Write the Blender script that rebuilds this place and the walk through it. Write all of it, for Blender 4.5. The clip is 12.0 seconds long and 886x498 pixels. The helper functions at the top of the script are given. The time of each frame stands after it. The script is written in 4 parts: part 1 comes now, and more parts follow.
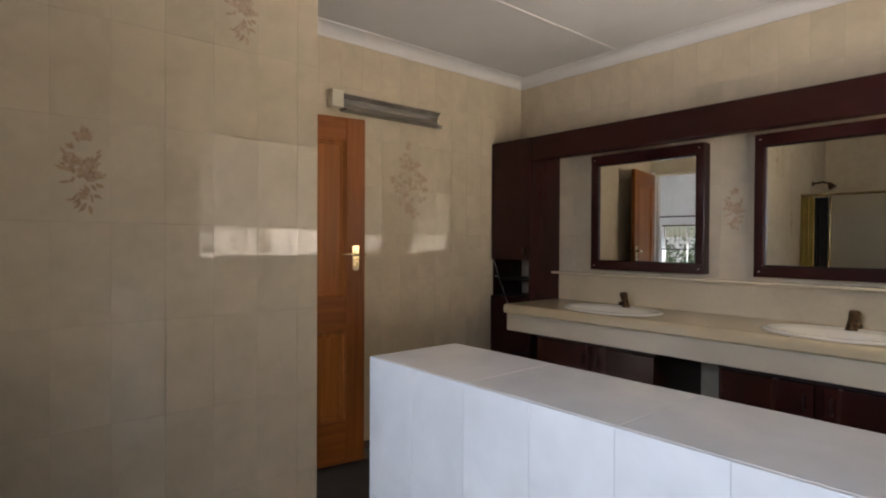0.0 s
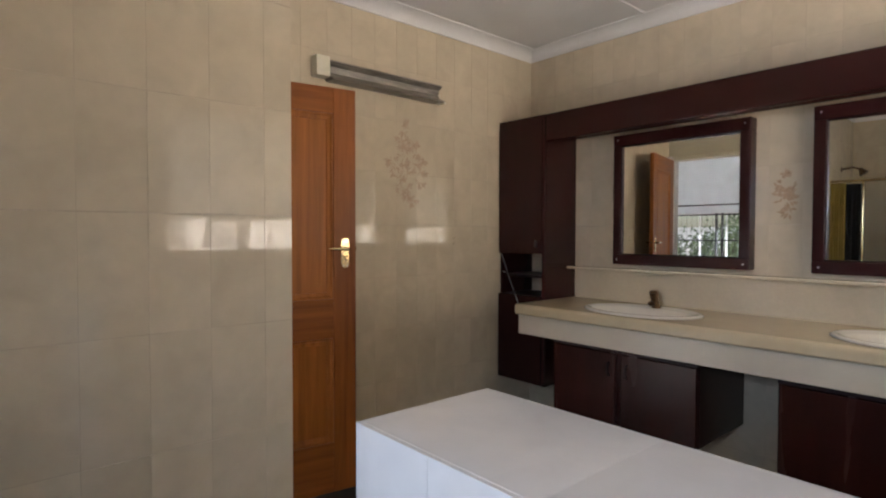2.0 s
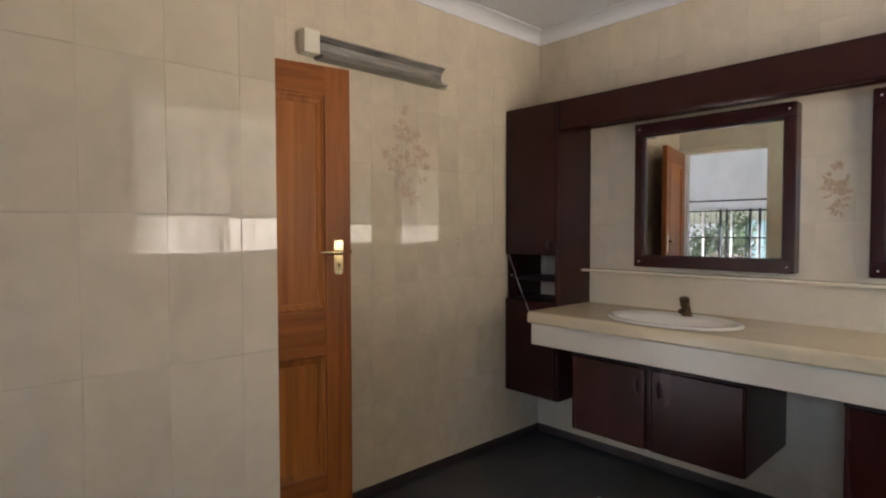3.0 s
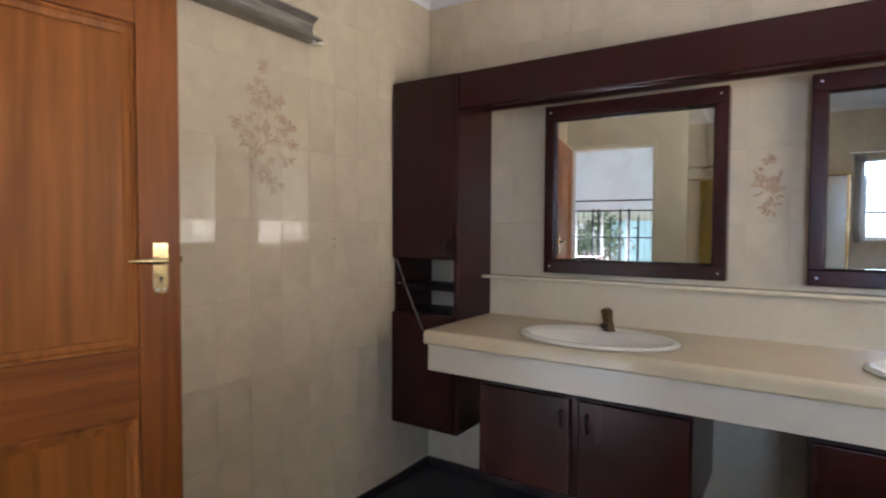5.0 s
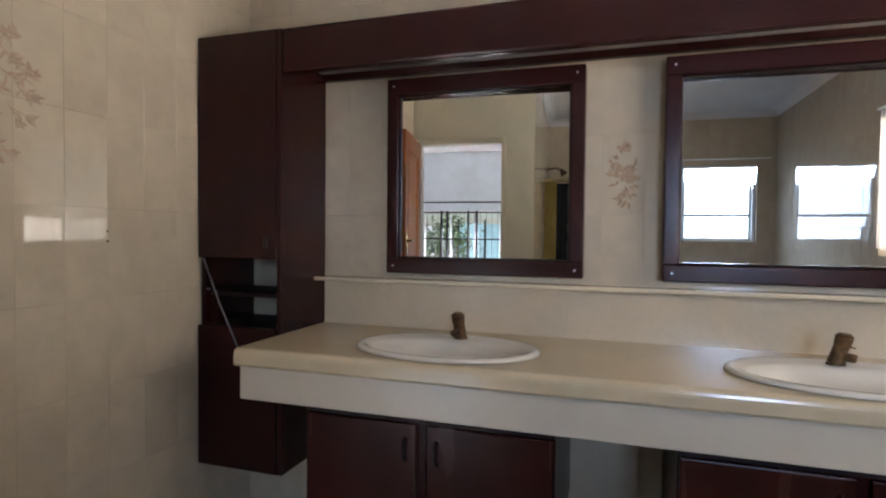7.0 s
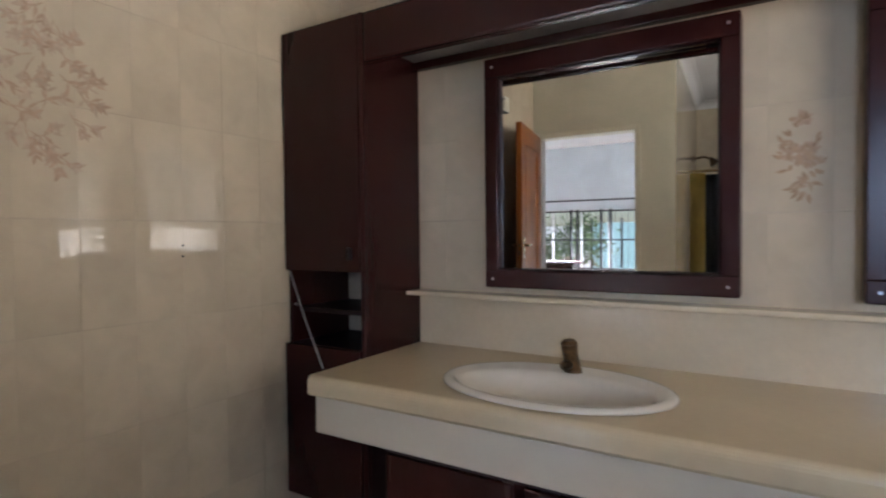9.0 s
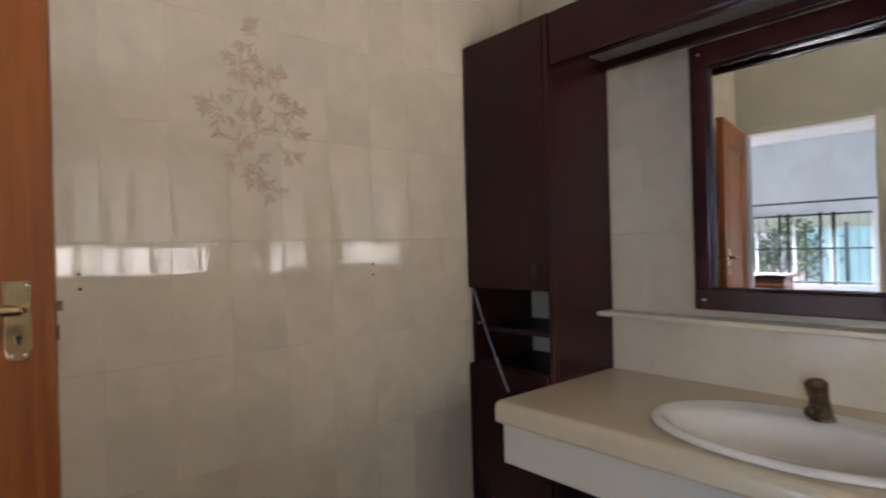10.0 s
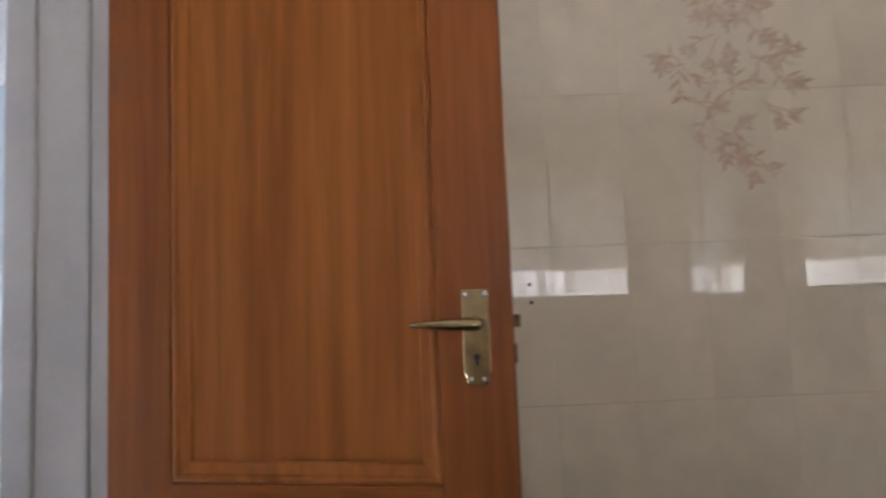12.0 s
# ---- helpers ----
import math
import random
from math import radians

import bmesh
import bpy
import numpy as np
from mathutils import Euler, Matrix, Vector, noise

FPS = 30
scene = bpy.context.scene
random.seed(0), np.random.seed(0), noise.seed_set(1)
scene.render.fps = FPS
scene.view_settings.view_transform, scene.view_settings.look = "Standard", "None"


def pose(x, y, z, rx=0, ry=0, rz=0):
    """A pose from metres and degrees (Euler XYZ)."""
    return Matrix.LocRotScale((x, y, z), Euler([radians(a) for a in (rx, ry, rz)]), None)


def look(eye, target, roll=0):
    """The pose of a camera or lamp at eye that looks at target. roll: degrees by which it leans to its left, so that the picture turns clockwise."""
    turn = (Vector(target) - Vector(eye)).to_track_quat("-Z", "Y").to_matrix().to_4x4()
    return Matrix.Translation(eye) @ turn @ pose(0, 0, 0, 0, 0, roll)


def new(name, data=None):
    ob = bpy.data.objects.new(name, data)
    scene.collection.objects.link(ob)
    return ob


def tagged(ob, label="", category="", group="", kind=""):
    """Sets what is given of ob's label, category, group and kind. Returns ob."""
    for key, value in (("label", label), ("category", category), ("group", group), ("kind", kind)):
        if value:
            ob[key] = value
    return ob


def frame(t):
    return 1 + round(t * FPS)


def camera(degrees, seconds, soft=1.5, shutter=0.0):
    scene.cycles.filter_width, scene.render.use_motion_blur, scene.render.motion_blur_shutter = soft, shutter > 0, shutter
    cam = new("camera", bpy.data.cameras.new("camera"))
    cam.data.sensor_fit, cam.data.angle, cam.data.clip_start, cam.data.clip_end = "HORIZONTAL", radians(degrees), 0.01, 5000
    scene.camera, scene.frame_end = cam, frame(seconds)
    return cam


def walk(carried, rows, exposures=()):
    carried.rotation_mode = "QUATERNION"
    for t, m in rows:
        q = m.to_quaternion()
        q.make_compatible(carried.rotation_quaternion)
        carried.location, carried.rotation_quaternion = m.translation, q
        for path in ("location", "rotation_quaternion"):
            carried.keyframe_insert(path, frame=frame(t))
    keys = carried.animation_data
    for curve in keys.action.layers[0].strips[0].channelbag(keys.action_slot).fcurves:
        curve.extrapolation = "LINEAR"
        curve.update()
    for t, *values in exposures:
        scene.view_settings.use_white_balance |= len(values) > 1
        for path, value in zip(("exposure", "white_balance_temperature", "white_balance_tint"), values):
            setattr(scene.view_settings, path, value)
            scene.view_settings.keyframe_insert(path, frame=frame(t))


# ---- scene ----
cam = camera(77.5, 12.0, soft=2.0, shutter=0.4)
PATH = [
    (0, (0.198, 0.133, 1.308), (1.498, 1.653, 1.285), 0.3),
    (0.5, (0.273, 0.186, 1.31), (1.58, 1.699, 1.279), 0.3),
    (1, (0.335, 0.227, 1.316), (1.652, 1.732, 1.275), 0.2),
    (1.5, (0.405, 0.346, 1.31), (1.726, 1.848, 1.266), 0.1),
    (2, (0.466, 0.523, 1.312), (1.781, 2.029, 1.257), 0.1),
    (2.5, (0.54, 0.686, 1.319), (1.872, 2.176, 1.259), 0.0),
    (4.5, (0.92, 1.297, 1.35), (2.461, 2.57, 1.271), 0.1),
    (5, (1.025, 1.362, 1.333), (2.697, 2.458, 1.26), 0.3),
    (5.5, (1.133, 1.405, 1.318), (2.901, 2.337, 1.251), 0.4),
    (6, (1.237, 1.438, 1.284), (3.067, 2.243, 1.235), 0.5),
    (6.5, (1.318, 1.495, 1.285), (3.222, 2.105, 1.23), 0.6),
    (8.5, (1.753, 1.483, 1.292), (3.566, 2.326, 1.247), -0.3),
    (9, (1.801, 1.517, 1.311), (3.496, 2.576, 1.259), -0.6),
    (9.5, (1.832, 1.569, 1.331), (3.361, 2.858, 1.295), -1.0),
    (10, (1.861, 1.639, 1.328), (3.16, 3.159, 1.328), -1.5),
    (10.5, (1.849, 1.735, 1.318), (2.937, 3.413, 1.347), -1.5),
    (11, (1.864, 1.8, 1.311), (2.68, 3.625, 1.371), -2.0),
    (11.5, (1.865, 1.958, 1.287), (2.318, 3.902, 1.407), -2.3),
    (12, (1.86, 2.077, 1.292), (1.902, 4.071, 1.433), -2.3),
]

walk(cam, [(t, look(eye, target, roll)) for t, eye, target, roll in PATH], exposures=[(0.0, -0.91, 6720, 12.6), (2.5, -0.53, 6440, 12.8), (4.5, -0.27, 6040, 11.8), (5.5, -0.19, 5880, 11.9), (6.5, -0.44, 6000, 12.8), (8.5, -0.51, 5970, 12.8), (10.5, -0.33, 5640, 13.1), (12.0, -0.48, 5520, 14)])

# ---- world, sun and daylight in the windows ----
world = bpy.data.worlds.new("sky")
scene.world = world
world.use_nodes = True
wn = world.node_tree
wn.nodes.clear()
sky = wn.nodes.new("ShaderNodeTexSky")
sky.sky_type = "NISHITA"
sky.sun_disc = False
sky.sun_elevation = radians(55)
sky.sun_rotation = radians(60)
bg = wn.nodes.new("ShaderNodeBackground")
bg.inputs["Strength"].default_value = 0.15
wo = wn.nodes.new("ShaderNodeOutputWorld")
wn.links.new(sky.outputs[0], bg.inputs[0])
wn.links.new(bg.outputs[0], wo.inputs[0])


def lamp(name, kind, m, energy, color, size=(1, 1)):
    d = bpy.data.lights.new(name, kind)
    d.energy, d.color = energy, color
    if kind == "AREA":
        d.shape, d.size, d.size_y = "RECTANGLE", size[0], size[1]
    ob = new(name, d)
    ob.matrix_world = m
    return ob


sun = lamp("sun", "SUN", look((0, 0, 0), (-0.5, -0.29, -0.82)), 5.0, (1.0, 0.95, 0.88))
sun.data.angle = radians(0.5)

# plan of the place
N, E, L, S, W, D = 3.15, 3.607, 2.04, -0.18, -0.87, 1.20
FZ, CZ = -0.02, 2.62
T = 0.13
TD = 0.108
WW = (0.0, 0.745, 1.235, 2.05)      # west window: y0, y1, z0, z1
SW = (1.44, 3.45, 1.17, 2.06)       # south window: x0, x1, z0, z1
BW = (3.02, 4.95, 0.75, 1.67)       # bedroom window: y0, y1, z0, z1
DW = (2.33, 3.10, 2.045)            # doorway: y0, y1, head
BX, BN = -3.0, 5.4                  # bedroom's west and north walls

west_light = lamp("window_light_west", "AREA", look((W - 0.16, (WW[0] + WW[1]) / 2, 1.65), (0.86, 0.42, 0.90)), 26, (0.57, 0.73, 1.0), (0.74, 0.8))
west_light.data.spread = radians(86)
# south daylight from an added outdoor lamp; the sky's light falling into the bedroom
south_light = lamp("added_light_south", "AREA", look((2.45, -1.75, 0.87), (2.45, -0.75, 1.25)), 900, (1.0, 0.925, 0.82), (5.0, 1.22))
bed_light = lamp("window_light_bedroom", "AREA", look((BX - 0.16, 3.85, 1.25), (BX + 0.55, 3.85, 0.15)), 2700, (0.86, 0.94, 1.0), (2.1, 0.9))
bed_light.data.spread = radians(80)


# ---- materials ----
def mat(name, col, rough=0.5, metal=0.0, spec=0.5, coat=0.0, var=0.12, scale=3.0, fine=60.0, bump=0.02, stretch=(1, 1, 1), obj_var=0.0, col2=None):
    m = bpy.data.materials.new(name)
    m.use_nodes = True
    nt = m.node_tree
    b = nt.nodes["Principled BSDF"]
    b.inputs["Roughness"].default_value = rough
    b.inputs["Metallic"].default_value = metal
    b.inputs["Specular IOR Level"].default_value = spec
    b.inputs["Coat Weight"].default_value = coat
    b.inputs["Coat Roughness"].default_value = 0.12
    tc = nt.nodes.new("ShaderNodeTexCoord")
    mp = nt.nodes.new("ShaderNodeMapping")
    mp.inputs["Scale"].default_value = stretch
    nt.links.new(tc.outputs["Object"], mp.inputs[0])
    vec = mp.outputs[0]
    if obj_var >= 0:
        oi = nt.nodes.new("ShaderNodeObjectInfo")
        add = nt.nodes.new("ShaderNodeVectorMath")
        add.operation = "ADD"
        sc = nt.nodes.new("ShaderNodeVectorMath")
        sc.operation = "SCALE"
        sc.inputs[0].default_value = (17.0, 9.0, 13.0)
        nt.links.new(oi.outputs["Random"], sc.inputs["Scale"])
        nt.links.new(vec, add.inputs[0])
        nt.links.new(sc.outputs[0], add.inputs[1])
        vec = add.outputs[0]
    n1 = nt.nodes.new("ShaderNodeTexNoise")
    n1.inputs["Scale"].default_value = scale
    n1.inputs["Detail"].default_value = 5
    n1.inputs["Distortion"].default_value = 0.6
    n2 = nt.nodes.new("ShaderNodeTexNoise")
    n2.inputs["Scale"].default_value = fine
    n2.inputs["Detail"].default_value = 3
    for n in (n1, n2):
        nt.links.new(vec, n.inputs["Vector"])
    ramp = nt.nodes.new("ShaderNodeValToRGB")
    c2 = col2 or tuple(c * (1 - 2.2 * var) for c in col)
    ramp.color_ramp.elements[0].color = (*c2, 1)
    ramp.color_ramp.elements[1].color = (*[min(1, c * (1 + var)) for c in col], 1)
    ramp.color_ramp.elements[0].position, ramp.color_ramp.elements[1].position = 0.3, 0.7
    mix = nt.nodes.new("ShaderNodeMix")
    mix.data_type, mix.blend_type = "RGBA", "MULTIPLY"
    mix.inputs["Factor"].default_value = 1.0
    nt.links.new(n1.outputs["Fac"], ramp.inputs[0])
    nt.links.new(ramp.outputs[0], mix.inputs["A"])
    r2 = nt.nodes.new("ShaderNodeMapRange")
    r2.inputs["From Min"].default_value, r2.inputs["From Max"].default_value = 0.3, 0.7
    r2.inputs["To Min"].default_value, r2.inputs["To Max"].default_value = 1 - var, 1.0
    nt.links.new(n2.outputs["Fac"], r2.inputs["Value"])
    nt.links.new(r2.outputs[0], mix.inputs["B"])
    out = mix.outputs["Result"]
    if obj_var > 0:
        mo = nt.nodes.new("ShaderNodeMix")
        mo.data_type, mo.blend_type = "RGBA", "MULTIPLY"
        mo.inputs["Factor"].default_value = 1.0
        r3 = nt.nodes.new("ShaderNodeMapRange")
        r3.inputs["To Min"].default_value, r3.inputs["To Max"].default_value = 1 - obj_var, 1.0
        nt.links.new(oi.outputs["Random"], r3.inputs["Value"])
        nt.links.new(out, mo.inputs["A"])
        nt.links.new(r3.outputs[0], mo.inputs["B"])
        out = mo.outputs["Result"]
    nt.links.new(out, b.inputs["Base Color"])
    rr = nt.nodes.new("ShaderNodeMapRange")
    rr.inputs["To Min"].default_value, rr.inputs["To Max"].default_value = rough * 0.8, min(1, rough * 1.25)
    nt.links.new(n1.outputs["Fac"], rr.inputs["Value"])
    nt.links.new(rr.outputs[0], b.inputs["Roughness"])
    if bump:
        bp = nt.nodes.new("ShaderNodeBump")
        bp.inputs["Strength"].default_value = bump
        bp.inputs["Distance"].default_value = 0.01
        nt.links.new(n2.outputs["Fac"], bp.inputs["Height"])
        nt.links.new(bp.outputs[0], b.inputs["Normal"])
    return m


TILE = mat("cream glazed tile", (0.524, 0.435, 0.318), 0.014, var=0.04, scale=7, fine=25, bump=0.002, obj_var=0.05)
WTILE = mat("white glazed tile", (0.680, 0.623, 0.561), 0.03, var=0.04, scale=7, fine=25, bump=0.004, obj_var=0.04)
WGROUT = mat("pale grout", (0.60, 0.55, 0.49), 0.8, var=0.12, scale=4, fine=120, bump=0.1)
GROUT = mat("grout", (0.479, 0.396, 0.296), 0.7, var=0.15, scale=4, fine=120, bump=0.1)
PAINT = mat("cream wall paint", (0.546, 0.493, 0.370), 0.55, var=0.06, scale=2, fine=80, bump=0.03)
BEDPAINT = mat("pale blue-grey wall paint", (0.70, 0.76, 0.80), 0.6, var=0.05, scale=2, fine=80, bump=0.03)
CEIL = mat("white ceiling paint", (0.648, 0.630, 0.621), 0.7, var=0.04, scale=1.5, fine=90, bump=0.03)
FLOOR = mat("dark floor tile", (0.045, 0.042, 0.042), 0.45, var=0.25, scale=5, fine=120, bump=0.05)
SKIRT = mat("dark skirting tile", (0.05, 0.035, 0.03), 0.35, var=0.2, scale=5)
DARK = mat("dark mahogany varnish", (0.0235, 0.0057, 0.0048), 0.24, spec=0.22, var=0.05, scale=1.2, fine=22, bump=0.0, stretch=(6, 6, 0.7))
DARKH = mat("dark mahogany varnish lengthways", (0.0235, 0.0057, 0.0048), 0.24, spec=0.22, var=0.05, scale=1.2, fine=22, bump=0.0, stretch=(6, 0.7, 6))
DOORWOOD = mat("reddish mahogany varnish", (0.029, 0.0070, 0.0048), 0.26, spec=0.25, var=0.12, scale=1.2, fine=22, bump=0.0, stretch=(6, 6, 0.7))
DARKIN = mat("dark cabinet inside", (0.020, 0.008, 0.008), 0.5, spec=0.25, var=0.25, scale=3)
WOODV = mat("orange varnished wood", (0.280, 0.096, 0.019), 0.42, spec=0.13, var=0.10, scale=2.2, fine=16, bump=0.012, stretch=(12, 12, 0.55), col2=(0.180, 0.055, 0.011))
WOODR = mat("reddish varnished wood", (0.212, 0.067, 0.0145), 0.42, spec=0.13, var=0.14, scale=2.0, fine=16, bump=0.012, stretch=(11, 11, 0.5), col2=(0.150, 0.043, 0.010))
WOODH = mat("reddish varnished wood lengthways", (0.212, 0.067, 0.0145), 0.42, spec=0.13, var=0.14, scale=2.0, fine=16, bump=0.012, stretch=(0.5, 11, 11), col2=(0.150, 0.043, 0.010))
SOFFIT = mat("grey-brown board", (0.20, 0.175, 0.155), 0.35, var=0.08, scale=2.0, fine=40, bump=0.004)
BEAD = mat("glossy mahogany bead", (0.014, 0.006, 0.005), 0.08, spec=0.5, var=0.05, scale=3)
COUNTER = mat("cream moulded counter", (0.500, 0.396, 0.250), 0.15, var=0.03, scale=2.0, fine=50, bump=0.004)
APRON = mat("white counter front", (0.560, 0.482, 0.365), 0.2, var=0.02, scale=2.0, fine=50, bump=0.004)
CERAMIC = mat("white basin ceramic", (0.60, 0.545, 0.46), 0.08, var=0.03, scale=3, bump=0.0)
SPLASH = mat("cream splashback", (0.556, 0.464, 0.330), 0.14, var=0.05, scale=2.5, fine=50, bump=0.004)
BRASS = mat("polished brass", (0.66, 0.50, 0.26), 0.13, metal=1.0, var=0.15, scale=20, bump=0.01)
OLDBRASS = mat("tarnished brass", (0.15, 0.086, 0.038), 0.42, metal=0.7, var=0.3, scale=30, bump=0.03)
STEEL = mat("grey lamp reflector metal", (0.25, 0.22, 0.19), 0.38, metal=0.3, var=0.2, scale=8, fine=60, stretch=(0.6, 4, 4))
CREAMP = mat("cream enamel", (0.66, 0.61, 0.48), 0.4, var=0.06, scale=6)
FRAMEP = mat("grey-cream frame enamel", (0.50, 0.46, 0.43), 0.4, var=0.05, scale=4)
CHROME = mat("dull steel", (0.55, 0.54, 0.55), 0.30, metal=1.0, var=0.1, scale=20, bump=0.0)
DULL = mat("dull grey metal", (0.20, 0.19, 0.20), 0.45, metal=0.6, var=0.1, scale=20, bump=0.0)
BLACK = mat("black hole", (0.012, 0.011, 0.010), 0.6, var=0.1, bump=0.0)
WHITEW = mat("white window enamel", (0.78, 0.78, 0.76), 0.35, var=0.04, bump=0.0)
IRON = mat("black iron", (0.03, 0.03, 0.032), 0.5, var=0.15)
YELLOW = mat("yellow shower curtain", (0.66, 0.48, 0.14), 0.55, var=0.12, scale=4)
NAVY = mat("dark navy cloth", (0.016, 0.014, 0.022), 0.5, var=0.2, scale=4)
LEAF = mat("leaves", (0.22, 0.31, 0.13), 0.5, var=0.45, scale=9, bump=0.0)
BARK = mat("bark", (0.12, 0.09, 0.06), 0.9, var=0.3, scale=12, bump=0.2)
GROUND = mat("dry lawn and sand", (0.46, 0.42, 0.33), 0.95, var=0.2, scale=1.2, fine=30, bump=0.1)
FENCE = mat("white-washed garden wall", (0.84, 0.85, 0.86), 0.8, var=0.1, scale=2)
TEAL = mat("pale teal shade cloth", (0.42, 0.66, 0.72), 0.6, var=0.1, scale=2)
PETAL = mat("faded rose print", (0.447, 0.323, 0.232), 0.12, var=0.10, scale=40, bump=0.0)
PETAL2 = mat("pale rose print", (0.473, 0.370, 0.275), 0.10, var=0.08, scale=40, bump=0.0)
RUST = mat("rust rose print", (0.415, 0.292, 0.190), 0.12, var=0.12, scale=40, bump=0.0)
RUBBER = mat("brown rubber", (0.16, 0.11, 0.085), 0.6, var=0.15, scale=20)


# for an unseen block, dark so that the south window's top reflects dim
SKYBLOCK = mat("dark green sky block", (0.05, 0.075, 0.03), 0.7, var=0.4, scale=6, fine=40, bump=0.3)


def glass(name, rough=0.0, tint=(1, 1, 1)):
    m = bpy.data.materials.new(name)
    m.use_nodes = True
    b = m.node_tree.nodes["Principled BSDF"]
    b.inputs["Base Color"].default_value = (*tint, 1)
    b.inputs["Transmission Weight"].default_value = 1.0
    b.inputs["Roughness"].default_value = rough
    b.inputs["IOR"].default_value = 1.45
    return m


GLASS = glass("window glass")
SHOWERGLASS = glass("shower glass", 0.25, (0.96, 0.98, 0.97))
MIRROR = bpy.data.materials.new("mirror silver")
MIRROR.use_nodes = True
_b = MIRROR.node_tree.nodes["Principled BSDF"]
_b.inputs["Base Color"].default_value = (0.86, 0.88, 0.86, 1)
_b.inputs["Metallic"].default_value = 1.0
_b.inputs["Roughness"].default_value = 0.0


def net(name, col, amount):
    m = bpy.data.materials.new(name)
    m.use_nodes = True
    nt = m.node_tree
    b = nt.nodes["Principled BSDF"]
    b.inputs["Base Color"].default_value = (*col, 1)
    b.inputs["Roughness"].default_value = 0.9
    tl = nt.nodes.new("ShaderNodeBsdfTranslucent")
    tl.inputs[0].default_value = (*col, 1)
    tr = nt.nodes.new("ShaderNodeBsdfTransparent")
    m1 = nt.nodes.new("ShaderNodeMixShader")
    m1.inputs[0].default_value = 0.42
    m2 = nt.nodes.new("ShaderNodeMixShader")
    tc = nt.nodes.new("ShaderNodeTexCoord")
    mp = nt.nodes.new("ShaderNodeMapping")
    mp.inputs["Scale"].default_value = (1, 1, 0.02)
    ns = nt.nodes.new("ShaderNodeTexNoise")
    ns.inputs["Scale"].default_value = 17
    ns.inputs["Detail"].default_value = 2
    mr = nt.nodes.new("ShaderNodeMapRange")
    mr.inputs["From Min"].default_value, mr.inputs["From Max"].default_value = 0.40, 0.60
    mr.inputs["To Min"].default_value, mr.inputs["To Max"].default_value = max(0, amount - 0.48), min(1, amount + 0.42)
    nt.links.new(tc.outputs["Object"], mp.inputs[0])
    nt.links.new(mp.outputs[0], ns.inputs["Vector"])
    nt.links.new(ns.outputs["Fac"], mr.inputs["Value"])
    nt.links.new(mr.outputs[0], m2.inputs[0])
    nt.links.new(b.outputs[0], m1.inputs[1])
    nt.links.new(tl.outputs[0], m1.inputs[2])
    nt.links.new(m1.outputs[0], m2.inputs[1])
    nt.links.new(tr.outputs[0], m2.inputs[2])
    nt.links.new(m2.outputs[0], nt.nodes["Material Output"].inputs[0])
    return m


NET = net("white net", (0.62, 0.61, 0.59), 0.58)


# ---- mesh helpers ----
def box(bm, x0, x1, y0, y1, z0, z1, bevel=0.0, seg=2):
    r = bmesh.ops.create_cube(bm, size=1.0)
    vs = r["verts"]
    for v in vs:
        v.co = Vector((x0 + (v.co.x + 0.5) * (x1 - x0), y0 + (v.co.y + 0.5) * (y1 - y0), z0 + (v.co.z + 0.5) * (z1 - z0)))
    if bevel:
        es = list({e for v in vs for e in v.link_edges})
        bmesh.ops.bevel(bm, geom=es, offset=bevel, segments=seg, affect="EDGES", profile=0.5)
    return bm


def boxes(*rows, bevel=0.0):
    bm = bmesh.new()
    for r in rows:
        box(bm, *r, bevel=bevel)
    return bm


def tube(bm, pts, r, n=10, r1=None):
    pts = [Vector(p) for p in pts]
    rings = []
    for i, p in enumerate(pts):
        d = (pts[min(i + 1, len(pts) - 1)] - pts[max(i - 1, 0)]).normalized()
        a = d.orthogonal().normalized() if i == 0 else (a - d * a.dot(d)).normalized()
        c = d.cross(a)
        rad = r if r1 is None else r + (r1 - r) * i / (len(pts) - 1)
        rings.append([bm.verts.new(p + rad * (math.cos(k * math.tau / n) * a + math.sin(k * math.tau / n) * c)) for k in range(n)])
    for u, v in zip(rings, rings[1:]):
        for k in range(n):
            bm.faces.new((u[k], u[(k + 1) % n], v[(k + 1) % n], v[k]))
    bm.faces.new(rings[0][::-1])
    bm.faces.new(rings[-1])
    return bm


def sweep(bm, profile, a, b, out, up=(0, 0, 1)):
    """A closed profile of (outwards, upwards) pairs, drawn from a to b."""
    a, b, out, up = Vector(a), Vector(b), Vector(out), Vector(up)
    r0 = [bm.verts.new(a + out * p + up * q) for p, q in profile]
    r1 = [bm.verts.new(b + out * p + up * q) for p, q in profile]
    n = len(profile)
    for k in range(n):
        bm.faces.new((r0[k], r0[(k + 1) % n], r1[(k + 1) % n], r1[k]))
    bm.faces.new(r0[::-1])
    bm.faces.new(r1)
    return bm


def finish(name, bm, material, smooth=False):
    bmesh.ops.recalc_face_normals(bm, faces=bm.faces)
    me = bpy.data.meshes.new(name)
    bm.to_mesh(me)
    bm.free()
    me.materials.append(material)
    if smooth:
        for p in me.polygons:
            p.use_smooth = True
    return me


def part(name, bm, material, parent, label="", smooth=False):
    ob = new(name, finish(name, bm, material, smooth))
    ob.parent = parent
    if label:
        ob["label"] = label
    return ob


def thing(name, label, category, group="", kind="", at=(0, 0, 0)):
    ob = new(name)
    ob.empty_display_size = 0.05
    ob.location = at
    return tagged(ob, label, category, group, kind)


def solid(name, bm, material, label="", category="", kind="structure", smooth=False):
    return tagged(new(name, finish(name, bm, material, smooth)), label, category, "", kind)


